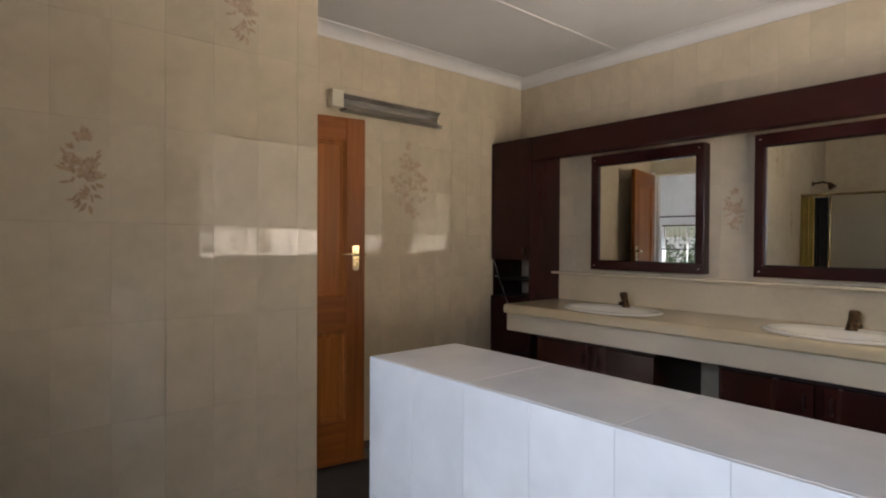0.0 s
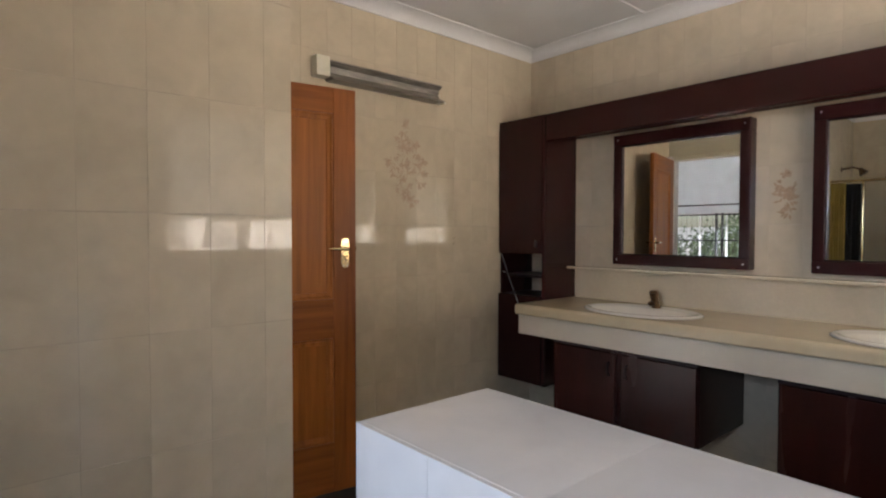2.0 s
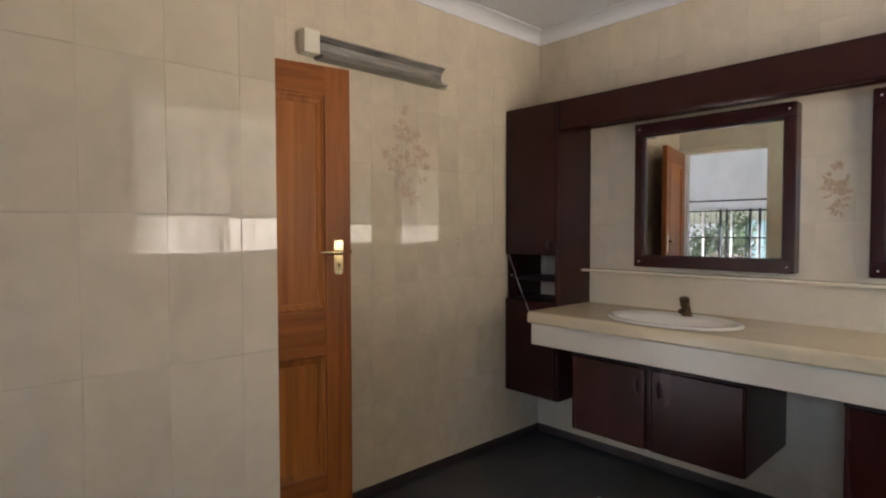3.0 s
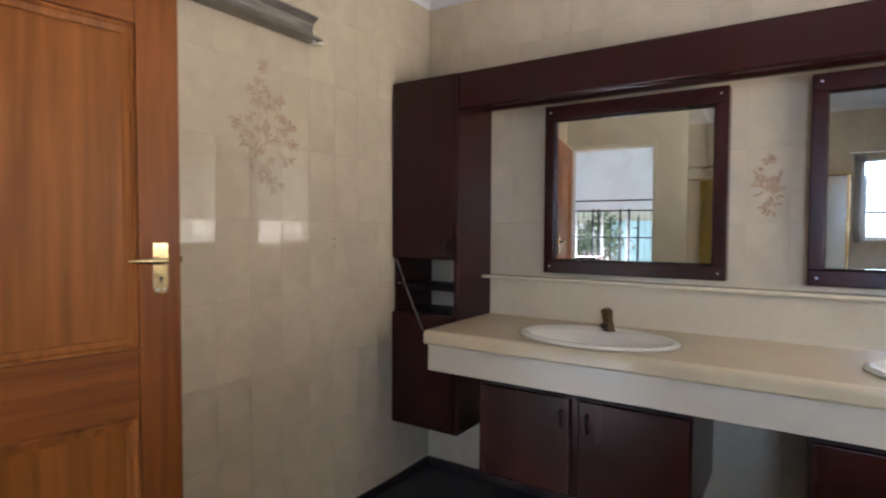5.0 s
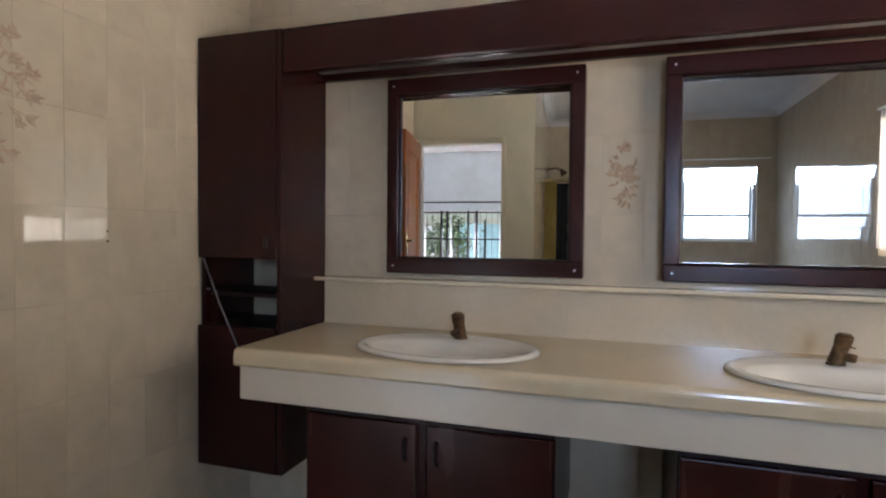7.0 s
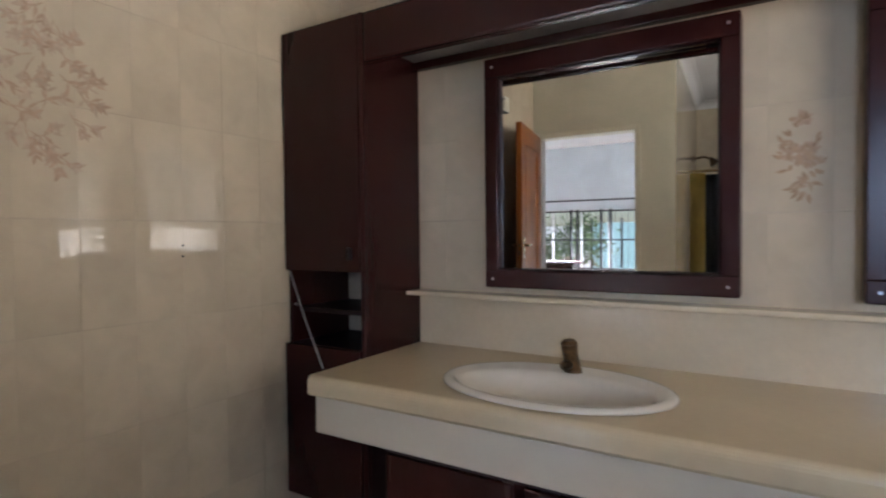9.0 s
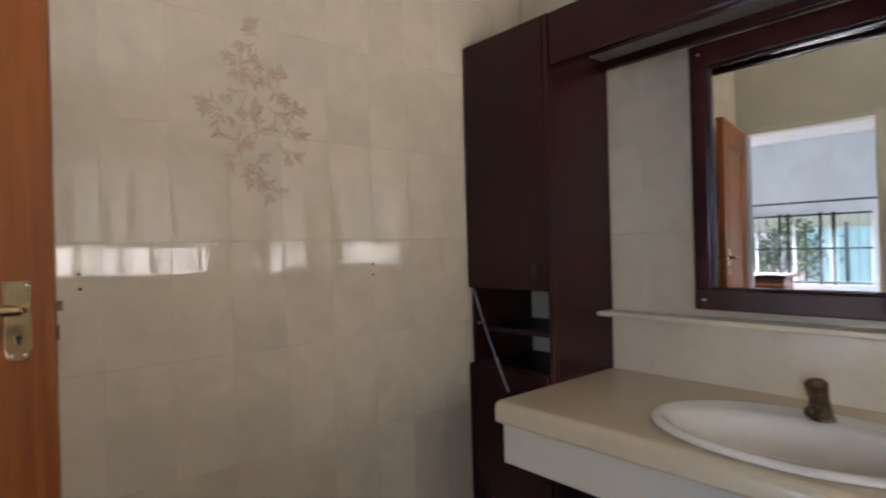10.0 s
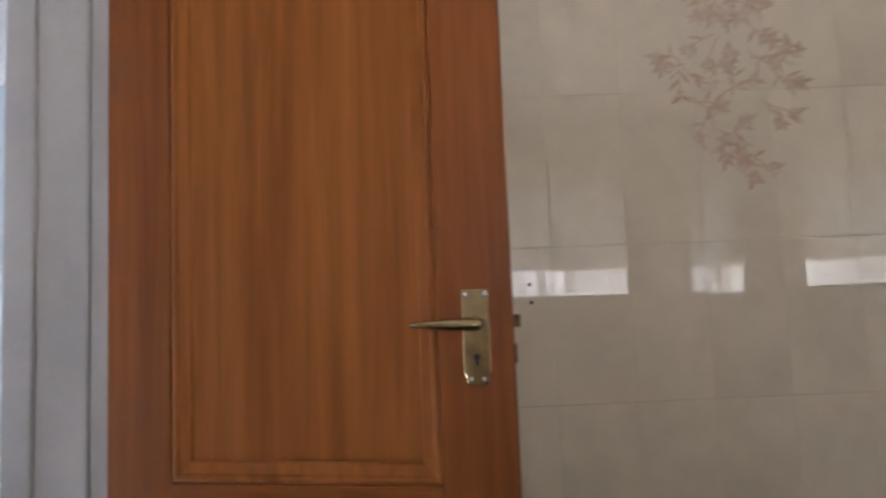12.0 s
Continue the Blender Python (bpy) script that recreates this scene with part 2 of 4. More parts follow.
# ---- floor, walls, ceiling ----
solid("floor", boxes((W - T, E + T, S - T, N + 0.12, FZ - 0.12, FZ)), FLOOR, "dark grey tiled bathroom floor", "floor")
solid("floor_bedroom", boxes((BX - T, W - T, L + 0.12, BN, FZ - 0.12, FZ), (W - T, D - T, N + 0.12, BN, FZ - 0.12, FZ)), mat("brown bedroom carpet", (0.30, 0.24, 0.20), 0.95, var=0.15, fine=200, bump=0.2), "brown carpeted bedroom floor", "floor")

wall_north = solid("wall_north", boxes((D - T, E + T, N + 0.0010, N + 0.12, FZ, CZ)), GROUT, "cream tiled bathroom wall", "wall")
wall_east = solid("wall_east", boxes((E + 0.0010, E + T, S - T, N, FZ, CZ)), GROUT, "cream tiled wall behind the vanity", "wall")
wall_shower = solid("wall_shower", boxes((BX, D - TD - 0.001, L + 0.0010, L + 0.12, FZ, CZ), (D - TD - 0.001, D - 0.001, L + 0.0010, L + 0.004, FZ, CZ)), GROUT, "cream tiled wall beside the shower", "wall")
y0, y1, hd = DW
wall_door = solid("wall_door", boxes((D - TD, D, L + 0.004, y0 - 0.02, FZ, CZ), (D - TD, D, y1 + 0.02, N + 0.0010, FZ, CZ), (D - TD, D, y0 - 0.02, y1 + 0.02, hd + 0.02, CZ)), PAINT, "cream painted wall round the doorway", "wall")
a0, a1, b0, b1 = WW
wall_west = solid("wall_west", boxes((W - T, W - 0.0010, S, a0, FZ, CZ), (W - T, W - 0.0010, a1, L + 0.0010, FZ, CZ), (W - T, W - 0.0010, a0, a1, FZ, b0), (W - T, W - 0.0010, a0, a1, b1, CZ)), GROUT, "cream tiled wall with a window", "wall")
a0, a1, b0, b1 = SW
wall_south = solid("wall_south", boxes((W - T, a0, S - T, S - 0.0010, FZ, CZ), (a1, E + 0.0010, S - T, S - 0.0010, FZ, CZ), (a0, a1, S - T, S - 0.0010, FZ, b0), (a0, a1, S - T, S - 0.0010, b1, CZ)), GROUT, "cream tiled wall with a wide window", "wall")
a0, a1, b0, b1 = BW
solid("wall_bedroom_west", boxes((BX - T, BX, L, a0, FZ, CZ), (BX - T, BX, a1, BN, FZ, CZ), (BX - T, BX, a0, a1, FZ, b0), (BX - T, BX, a0, a1, b1, CZ)), BEDPAINT, "pale blue-grey bedroom wall with a window", "wall")
solid("wall_bedroom_north", boxes((BX - T, D, BN, BN + 0.12, FZ, CZ)), BEDPAINT, "pale blue-grey bedroom wall", "wall")
solid("wall_bedroom_east", boxes((D - T, D, N + 0.12, BN, FZ, CZ)), BEDPAINT, "pale blue-grey bedroom wall", "wall")
solid("wall_bedroom_south", boxes((BX, D - T - 0.004, L + 0.124, L + 0.13, FZ, CZ)), BEDPAINT, "pale blue-grey bedroom wall", "wall")
solid("ceiling", boxes((W - T, E + T, S - T, N + 0.12, CZ, CZ + 0.1)), CEIL, "white painted board ceiling", "ceiling")
solid("ceiling_bedroom", boxes((BX - T, W - T, L, BN + 0.12, CZ, CZ + 0.1), (W - T, D, N + 0.12, BN + 0.12, CZ, CZ + 0.1)), CEIL, "white bedroom ceiling", "ceiling")
for y in (2.235, 1.03, -0.17):
    solid("ceiling_strip", boxes((W, E, y - 0.016, y + 0.016, CZ - 0.006, CZ), bevel=0.002), CEIL, "flat white strip over a ceiling joint", "trim")

COVE = [(0, 0), (0, -0.07), (0.008, -0.07)] + [(0.008 + 0.075 - 0.075 * math.cos(k * math.pi / 16), -0.07 + 0.064 * math.sin(k * math.pi / 16)) for k in range(1, 9)] + [(0.085, 0)]
for nm, a, b, o in (("north", (D, N, CZ), (E, N, CZ), (0, -1, 0)), ("east", (E, N, CZ), (E, S, CZ), (-1, 0, 0)), ("shower", (W, L, CZ), (D, L, CZ), (0, -1, 0)),
                    ("door", (D, L - 0.08, CZ), (D, N, CZ), (1, 0, 0)), ("west", (W, S, CZ), (W, L, CZ), (1, 0, 0)), ("south", (W, S, CZ), (E, S, CZ), (0, 1, 0))):
    solid("cornice_" + nm, sweep(bmesh.new(), COVE, a, b, o), CEIL, "white curved plaster cornice", "trim")
for nm, r in (("north", (D + 0.05, E, N - 0.012, N, FZ, 0.03)), ("east", (E - 0.012, E, S, N - 0.012, FZ, 0.03)), ("shower", (W, D, L - 0.012, L, FZ, 0.03))):
    solid("baseboard_" + nm, boxes(r, bevel=0.003), SKIRT, "low dark tile skirting", "trim")
bm = bmesh.new()
box(bm, -60, 60, -60, 60, -0.45, -0.3)
solid("ground", bm, GROUND, "dry lawn round the house", "ground")


# unseen wall, added as a backing for the lamp outside the south window
solid("garden_wall_south", boxes((-1.5, 6.5, -2.2, -2.02, -0.3, 1.47), bevel=0.01), FENCE, "white-washed wall added behind the south lamp, unseen", "wall")
# unseen dark block, added to keep bright sky out of the south window
solid("backdrop_hedge", boxes((-5, 11, -4.2, -3.4, -0.3, 4.2), bevel=0.3), SKYBLOCK, "dark green block added to hide the sky beyond the south window", "backdrop")
# unseen overhang, added to cut off the sky above the south window
solid("eaves_south", boxes((W - T, E + T + 1.0, S - T - 1.4, S - T, 2.25, 2.35), bevel=0.005), PAINT, "deep slab added to keep sky light off the south window", "eaves")


# ---- windows ----
def window(name, label, at, width, height, bars, transom, side=True):
    """A steel window in the plane y = 0, x along its width, standing on z = 0."""
    w = tagged(thing(name, label, "window", kind="structure"), kind="structure")
    bm = bmesh.new()
    f = 0.03
    for r in ((0, width, -0.02, 0.02, 0, f), (0, width, -0.02, 0.02, height - f, height), (0, f, -0.02, 0.02, f, height - f), (width - f, width, -0.02, 0.02, f, height - f)):
        box(bm, *r, bevel=0.003)
    part("window_frame", bm, WHITEW, w)
    for x in bars:
        part("mullion", boxes((x - 0.014, x + 0.014, -0.018, 0.018, f, height - f), bevel=0.003), WHITEW, w)
    if transom:
        part("transom", boxes((f, width - f, -0.016, 0.016, transom - 0.014, transom + 0.014), bevel=0.003), WHITEW, w)
    xs = [0] + list(bars) + [width]
    for u, v in zip(xs, xs[1:]):
        p = part("pane", boxes((u + 0.015, v - 0.015, -0.002, 0.002, 0.03, height - 0.03)), GLASS, w)
        p.visible_shadow = False
    part("window_sill", boxes((-0.0, width, -0.02 if side else -0.05, 0.05, -0.02, 0.0)), WHITEW, w)
    w.matrix_world = at
    return w


window("window_1", "white steel window in the tiled west wall", pose(W - 0.09, WW[1], WW[2], 0, 0, -90), WW[1] - WW[0], WW[3] - WW[2], [0.695], 0.285)
window("window_2", "wide white steel window behind net curtains", pose(SW[0], S - 0.09, SW[2]), SW[1] - SW[0], SW[3] - SW[2], [0.50, 1.0, 1.5], 0.0)
window("window_3", "bedroom window with dark frame", pose(BX - 0.09, BW[1], BW[2], 0, 0, -90), BW[1] - BW[0], BW[3] - BW[2], [0.5, 1.0, 1.45], 0)
guard = thing("burglar_guard", "black iron burglar bars inside the bedroom window", "burglar bars")
for k in range(19):
    y = BW[0] + 0.05 + k * 0.1
    part("bar", tube(bmesh.new(), [(BX + 0.02, y, BW[2]), (BX + 0.02, y, BW[3])], 0.0032, 6), IRON, guard)
for z in (BW[2] + 0.03, BW[2] + 0.46, BW[3] - 0.03):
    part("rail", boxes((BX + 0.01, BX + 0.03, BW[0], BW[1], z - 0.012, z + 0.012)), IRON, guard)
for y in (3.44, 3.60, 3.99, 4.10):
    part("upright", boxes((BX + 0.005, BX + 0.040, y - 0.017, y + 0.017, BW[2], BW[3])), IRON, guard)


# ---- curtains ----
def drape(p0, p1, z0, z1, folds, depth, hem=0.0, seed=0):
    """Pleated cloth from p0 to p1 (x, y), hanging from z1 to z0."""
    rnd = random.Random(seed)
    bm = bmesh.new()
    n = folds * 8
    d = Vector((p1[0] - p0[0], p1[1] - p0[1], 0))
    nrm = Vector((-d.y, d.x, 0)).normalized()
    ph = [rnd.uniform(0.6, 1.3) for _ in range(folds + 2)]
    cols = []
    for i in range(n + 1):
        u = i / n
        amp = ph[int(u * folds)] * depth
        o = amp * math.sin(u * folds * math.tau)
        col = []
        for k in range(7):
            v = k / 6
            z = z1 + (z0 - z1) * v + (hem * math.sin(u * folds * 2.1 + 1) * v)
            col.append(bm.verts.new(Vector((p0[0], p0[1], z)) + d * u + nrm * o * (0.5 + 0.5 * v)))
        cols.append(col)
    for a, b in zip(cols, cols[1:]):
        for k in range(6):
            bm.faces.new((a[k], b[k], b[k + 1], a[k + 1]))
    g = bmesh.ops.solidify(bm, geom=bm.faces[:], thickness=0.0015)
    return bm


c = thing("net_curtain", "white pleated net curtain across the wide window", "curtain", at=(0, 0, 0))
part("cloth", drape((1.45, S + 0.014), (3.45, S + 0.014), 1.216, 2.12, 31, 0.010, 0.007, 3), NET, c, smooth=True)
part("rod", tube(bmesh.new(), [(1.42, S + 0.014, 2.125), (3.50, S + 0.014, 2.125)], 0.008), WHITEW, c)
c = thing("net_curtain", "white net curtain drawn to the side of the small window", "curtain")
part("cloth", drape((W + 0.05, 0.84), (W + 0.05, 0.74), 1.22, 2.10, 5, 0.018, 0.006, 4), NET, c, smooth=True)
part("rod", tube(bmesh.new(), [(W + 0.05, -0.12, 2.115), (W + 0.05, 0.88, 2.115)], 0.007), WHITEW, c)
c = thing("curtain_rod", "dark curtain rod above the bedroom window", "curtain rod")
part("rod", tube(bmesh.new(), [(BX + 0.10, BW[0] - 0.3, 1.80), (BX + 0.10, BW[1] + 0.2, 1.80)], 0.013), IRON, c)
for y in (2.6, 4.1, 5.0):
    part("bracket", tube(bmesh.new(), [(BX, y, 1.80), (BX + 0.10, y, 1.80)], 0.008, 6), IRON, c)
c = thing("blanket_chest", "dark brown wooden chest under the bedroom window", "chest")
part("body", boxes((-2.55, -2.12, 3.82, 4.55, 0.08, 0.87), bevel=0.008), DARK, c)
part("lid", boxes((-2.58, -2.09, 3.79, 4.58, 0.87, 0.915), bevel=0.012), DARK, c)
for z in (0.30, 0.54, 0.78):
    part("band", boxes((-2.12, -2.112, 3.82, 4.55, z, z + 0.03), bevel=0.002), WOODH, c)
for x, y in ((-2.5, 3.87), (-2.17, 3.87), (-2.5, 4.5), (-2.17, 4.5)):
    part("foot", boxes((x - 0.03, x + 0.03, y - 0.03, y + 0.03, FZ, 0.08), bevel=0.004), DARK, c)


# ---- garden seen through the bedroom window ----
def shrub(x, y, h, seed):
    rnd = random.Random(seed)
    t = thing("shrub", "leafy green garden shrub", "shrub", "garden shrubs", at=(0, 0, 0))
    bm = bmesh.new()
    limbs = []
    for k in range(5):
        a = rnd.uniform(0, math.tau)
        tip = (x + math.cos(a) * h * 0.3, y + math.sin(a) * h * 0.3, -0.3 + h * rnd.uniform(0.6, 0.95))
        limbs.append(tip)
        tube(bm, [(x, y, -0.32), (x + math.cos(a) * h * 0.08, y + math.sin(a) * h * 0.08, -0.3 + h * 0.3), tip], 0.05, 6, 0.012)
    part("trunk", bm, BARK, t)
    verts, faces = [], []
    for k in range(900):
        c0 = Vector(rnd.choice(limbs))
        p = c0 + Vector((rnd.gauss(0, 0.20), rnd.gauss(0, 0.20), rnd.gauss(0, 0.22))) * h * 0.6
        d = Vector((rnd.gauss(0, 1), rnd.gauss(0, 1), rnd.gauss(0, 0.6))).normalized() * 0.07
        e = d.orthogonal().normalized() * 0.03
        i = len(verts)
        verts += [p - d, p + e, p + d, p - e]
        faces.append((i, i + 1, i + 2, i + 3))
    me = bpy.data.meshes.new("crown")
    me.from_pydata(verts, [], faces)
    me.materials.append(LEAF)
    ob = new("crown", me)
    ob.parent = t
    return t


for k, (x, y, h) in enumerate(((-6.7, 5.25, 1.9), (-7.4, 6.4, 1.5), (-7.0, 7.6, 1.7))):
    shrub(x, y, h, k)
solid("garden_wall", boxes((-9.2, -9.0, -6, 14, -0.3, 1.5), bevel=0.01), FENCE, "white-washed garden boundary wall", "wall")
pc = thing("shade_screen", "pale teal shade cloth screen in the garden", "screen")
part("cloth", boxes((-7.62, -7.6, 3.5, 4.95, -0.1, 1.55)), TEAL, pc)
for y in (3.5, 4.2, 4.95):
    part("post", tube(bmesh.new(), [(-7.6, y, -0.32), (-7.6, y, 1.65)], 0.03, 8), IRON, pc)

# ---- door, its frame and handle ----
fr = tagged(thing("door_frame_1", "cream painted steel door frame", "door frame"), kind="structure")
part("jamb", boxes((D - TD - 0.010, D + 0.03, DW[1], DW[1] + 0.04, FZ, DW[2] + 0.04), bevel=0.004), FRAMEP, fr)
part("jamb", boxes((D - TD - 0.010, D + 0.004, DW[0] - 0.04, DW[0], FZ, DW[2] + 0.04), bevel=0.004), PAINT, fr)
part("jamb_edge", boxes((D + 0.034, 1.274, DW[1] + 0.002, DW[1] + 0.04, FZ, DW[2] + 0.04), bevel=0.003), FRAMEP, fr)
part("stop", boxes((D - TD - 0.008, D - 0.062, DW[1] - 0.012, DW[1], FZ, DW[2]), bevel=0.003), FRAMEP, fr)
part("head", boxes((D - TD - 0.010, D + 0.004, DW[0], DW[1], DW[2], DW[2] + 0.04), bevel=0.004), PAINT, fr)

DWID, DTH = 0.698, 0.040
door = tagged(thing("door_1", "orange-brown varnished two-panel wooden door standing open", "door"), kind="structure")
ST = 0.118
Z0, Z1, Z2, Z3, Z4, Z5 = 0.008, 0.26, 0.79, 0.985, 1.907, 2.035


def stile(x0, x1, z0, z1):
    return boxes((x0, x1, -DTH / 2, DTH / 2, z0, z1), bevel=0.0025)


part("stile", stile(0, ST, Z0, Z5), WOODR, door)
part("stile", stile(DWID - ST, DWID, Z0, Z5), WOODR, door)
for a, b in ((Z0, Z1), (Z2, Z3), (Z4, Z5)):
    part("rail", stile(ST, DWID - ST, a, b), WOODH, door)
for a, b in ((Z1, Z2), (Z3, Z4)):
    part("panel", boxes((ST - 0.004, DWID - ST + 0.004, -0.007, 0.007, a, b)), WOODV, door)
    for sgn in (-1, 1):
        bm = bmesh.new()
        rings = []
        for d, h in ((0.0, 0.012), (0.0035, 0.012), (0.0042, 0.0190), (0.008, 0.0212), (0.012, 0.0195), (0.016, 0.0150), (0.026, 0.0125), (0.030, 0.0118), (0.0335, 0.0095), (0.034, 0.0068)):
            rings.append([bm.verts.new((x, sgn * h, z)) for x, z in ((ST + d, a + d), (DWID - ST - d, a + d), (DWID - ST - d, b - d), (ST + d, b - d))])
        for u, v in zip(rings, rings[1:]):
            for k in range(4):
                bm.faces.new((u[k], u[(k + 1) % 4], v[(k + 1) % 4], v[k]))
        part("moulding", bm, WOODV, door)
HX = DWID - 0.058


def lock_plate(sgn):
    """A thin plate with square upper corners and a cusped foot."""
    out = [(-0.021, 1.288), (0.021, 1.288), (0.021, 1.158), (0.0185, 1.152), (0.0165, 1.143), (0.010, 1.139), (-0.010, 1.139), (-0.0165, 1.143), (-0.0185, 1.152), (-0.021, 1.158)]
    bm = bmesh.new()
    rings = [[bm.verts.new((HX + u * (1 - c), sgn * y, 1.21 + (z - 1.21) * (1 - c * 0.3))) for u, z in out] for y, c in ((0.0205, 0), (0.0232, 0), (0.0245, 0.07))]
    for p, q in zip(rings, rings[1:]):
        for k in range(len(out)):
            bm.faces.new((p[k], p[(k + 1) % len(out)], q[(k + 1) % len(out)], q[k]))
    bm.faces.new(rings[-1])
    return bm


for sgn in (-1, 1):
    pl = part("handle_plate", lock_plate(sgn), BRASS, door, "worn brass lock plate")
    yl = sgn * 0.055
    bm = bmesh.new()
    tube(bm, [(HX, sgn * 0.024, 1.236), (HX, sgn * 0.030, 1.236)], 0.013, 12)
    tube(bm, [(HX, sgn * 0.030, 1.236), (HX, sgn * 0.050, 1.236)], 0.008, 10)
    part("rose", bm, BRASS, pl)
    bm = bmesh.new()
    rings = []
    for dx, hh, ww in ((0.012, 0.0020, 0.002), (0.011, 0.0075, 0.007), (0.0, 0.0095, 0.009), (-0.030, 0.0095, 0.0075), (-0.060, 0.0075, 0.006), (-0.078, 0.0055, 0.0055), (-0.080, 0.0048, 0.005), (-0.096, 0.0046, 0.005), (-0.0975, 0.003, 0.003)):
        rings.append([bm.verts.new((HX + dx, yl + ww * math.cos(k * math.tau / 14), 1.236 - 0.02 * (dx + 0.04) + hh * math.sin(k * math.tau / 14))) for k in range(14)])
    for u, v in zip(rings, rings[1:]):
        for k in range(14):
            bm.faces.new((u[k], u[(k + 1) % 14], v[(k + 1) % 14], v[k]))
    bm.faces.new(rings[0])
    bm.faces.new(rings[-1][::-1])
    part("lever", bm, BRASS, pl, "brass lever handle", smooth=True)
    bm = bmesh.new()
    tube(bm, [(HX, sgn * 0.0244, 1.183), (HX, sgn * 0.0252, 1.183)], 0.0055, 10)
    box(bm, HX - 0.003, HX + 0.003, min(sgn * 0.0244, sgn * 0.0252), max(sgn * 0.0244, sgn * 0.0252), 1.170, 1.183)
    part("keyhole", bm, BLACK, pl)
    for z, ex in ((1.150, 0.010), (1.281, 0.015)):
        for dx in (-ex, ex):
            part("screw", tube(bmesh.new(), [(HX + dx, sgn * 0.0244, z), (HX + dx, sgn * 0.0256, z)], 0.003, 8), CHROME, pl)
part("latch", boxes((DWID, DWID + 0.011, -0.006, 0.006, 1.226, 1.246), bevel=0.002), OLDBRASS, door)
part("bolt", boxes((DWID, DWID + 0.004, -0.006, 0.006, 1.17, 1.20), bevel=0.001), OLDBRASS, door)
for z in (0.25, 1.02, 1.78):
    part("hinge", tube(bmesh.new(), [(-0.006, DTH / 2, z - 0.05), (-0.006, DTH / 2, z + 0.05)], 0.006, 8), OLDBRASS, door)
HINGE = (1.297, 3.070)
door.matrix_world = pose(HINGE[0], HINGE[1], 0, 0, 0, math.degrees(math.atan2(2.956 - HINGE[1], 1.985 - HINGE[0])))

# ---- low tiled wall ----
LX0, LX1, LY1, LZ = 0.864, 1.118, 1.158, 1.058
low = solid("low_wall", boxes((LX0 + 0.0010, LX1 - 0.0010, S, LY1 - 0.0010, FZ, LZ - 0.0010)), WGROUT, "white-tiled half-height wall in the middle of the bathroom", "wall")

# ---- vanity: counter, basins, taps ----
CX0, CY1, CTOP = 2.990, 2.749, 0.889
CY0 = S
BAS = [(3.235, 2.064), (3.235, 0.872)]
RX, RY = 0.222, 0.325
bm = bmesh.new()
xa, xb = CX0 + 0.02, E - 0.002
cut = [CY1]
for cx, cy in BAS:
    cut += [cy + 0.36, cy - 0.36]
cut.append(CY0)
for u, v in ((cut[0], cut[1]), (cut[2], cut[3]), (cut[4], cut[5])):
    if u - v > 0.001:
        f = [bm.verts.new((x, y, CTOP)) for x, y in ((xa, v), (xb, v), (xb, u), (xa, u))]
        bm.faces.new(f)
for cx, cy in BAS:
    inner, outer = [], []
    for k in range(64):
        a = k * math.tau / 64
        dx, dy = math.cos(a), math.sin(a)
        inner.append(bm.verts.new((cx + dx * (RX - 0.03), cy + dy * (RY - 0.03), CTOP)))
        t = min(((xb - cx) if dx > 0 else (cx - xa)) / max(abs(dx), 1e-6), 0.36 / max(abs(dy), 1e-6))
        outer.append(bm.verts.new((cx + dx * t, cy + dy * t, CTOP)))
    for qx in (xa, xb):
        for qy in (cy - 0.36, cy + 0.36):
            min(outer, key=lambda v: (v.co.x - qx) ** 2 + (v.co.y - qy) ** 2).co = (qx, qy, CTOP)
    for k in range(64):
        bm.faces.new((inner[k], outer[k], outer[(k + 1) % 64], inner[(k + 1) % 64]))
PROF = [(0.02, 0), (0.0125, -0.0015), (0.0065, -0.0052), (0.0025, -0.011), (0.0005, -0.0185), (0, -0.027), (0, -0.052), (0.004, -0.06), (0.012, -0.063), (0.034, -0.063), (0.034, -0.045), (0.03, -0.045), (0.025, -0.01)]
sweep(bm, PROF, (CX0, CY1, CTOP), (CX0, CY0, CTOP), (1, 0, 0))
box(bm, CX0 + 0.02, E - 0.002, CY1 - 0.012, CY1, CTOP - 0.063, CTOP - 0.0005)
bmesh.ops.remove_doubles(bm, verts=bm.verts, dist=0.0002)
ctr = thing("vanity_counter", "long cream moulded vanity counter along the wall", "counter")
part("worktop", bm, COUNTER, ctr)
part("apron", boxes((3.018, 3.036, CY0, CY1 - 0.004, 0.708, CTOP - 0.063), bevel=0.003), APRON, ctr, "white front board under the counter edge")
part("end_board", boxes((3.034, E - 0.002, CY1 - 0.022, CY1 - 0.004, 0.708, CTOP - 0.063), bevel=0.002), APRON, ctr)
part("backsplash", boxes((E - 0.012, E - 0.002, CY0, CY1 - 0.002, CTOP, 1.083)), SPLASH, ctr)
sh = tagged(thing("ledge_shelf", "narrow cream shelf under the mirrors", "shelf"))
part("board", boxes((3.513, E - 0.002, CY0, CY1 - 0.001, 1.084, 1.098), bevel=0.001), SPLASH, sh)
part("nosing", boxes((3.500, 3.513, CY0, CY1 - 0.001, 1.083, 1.099), bevel=0.005), SPLASH, sh)


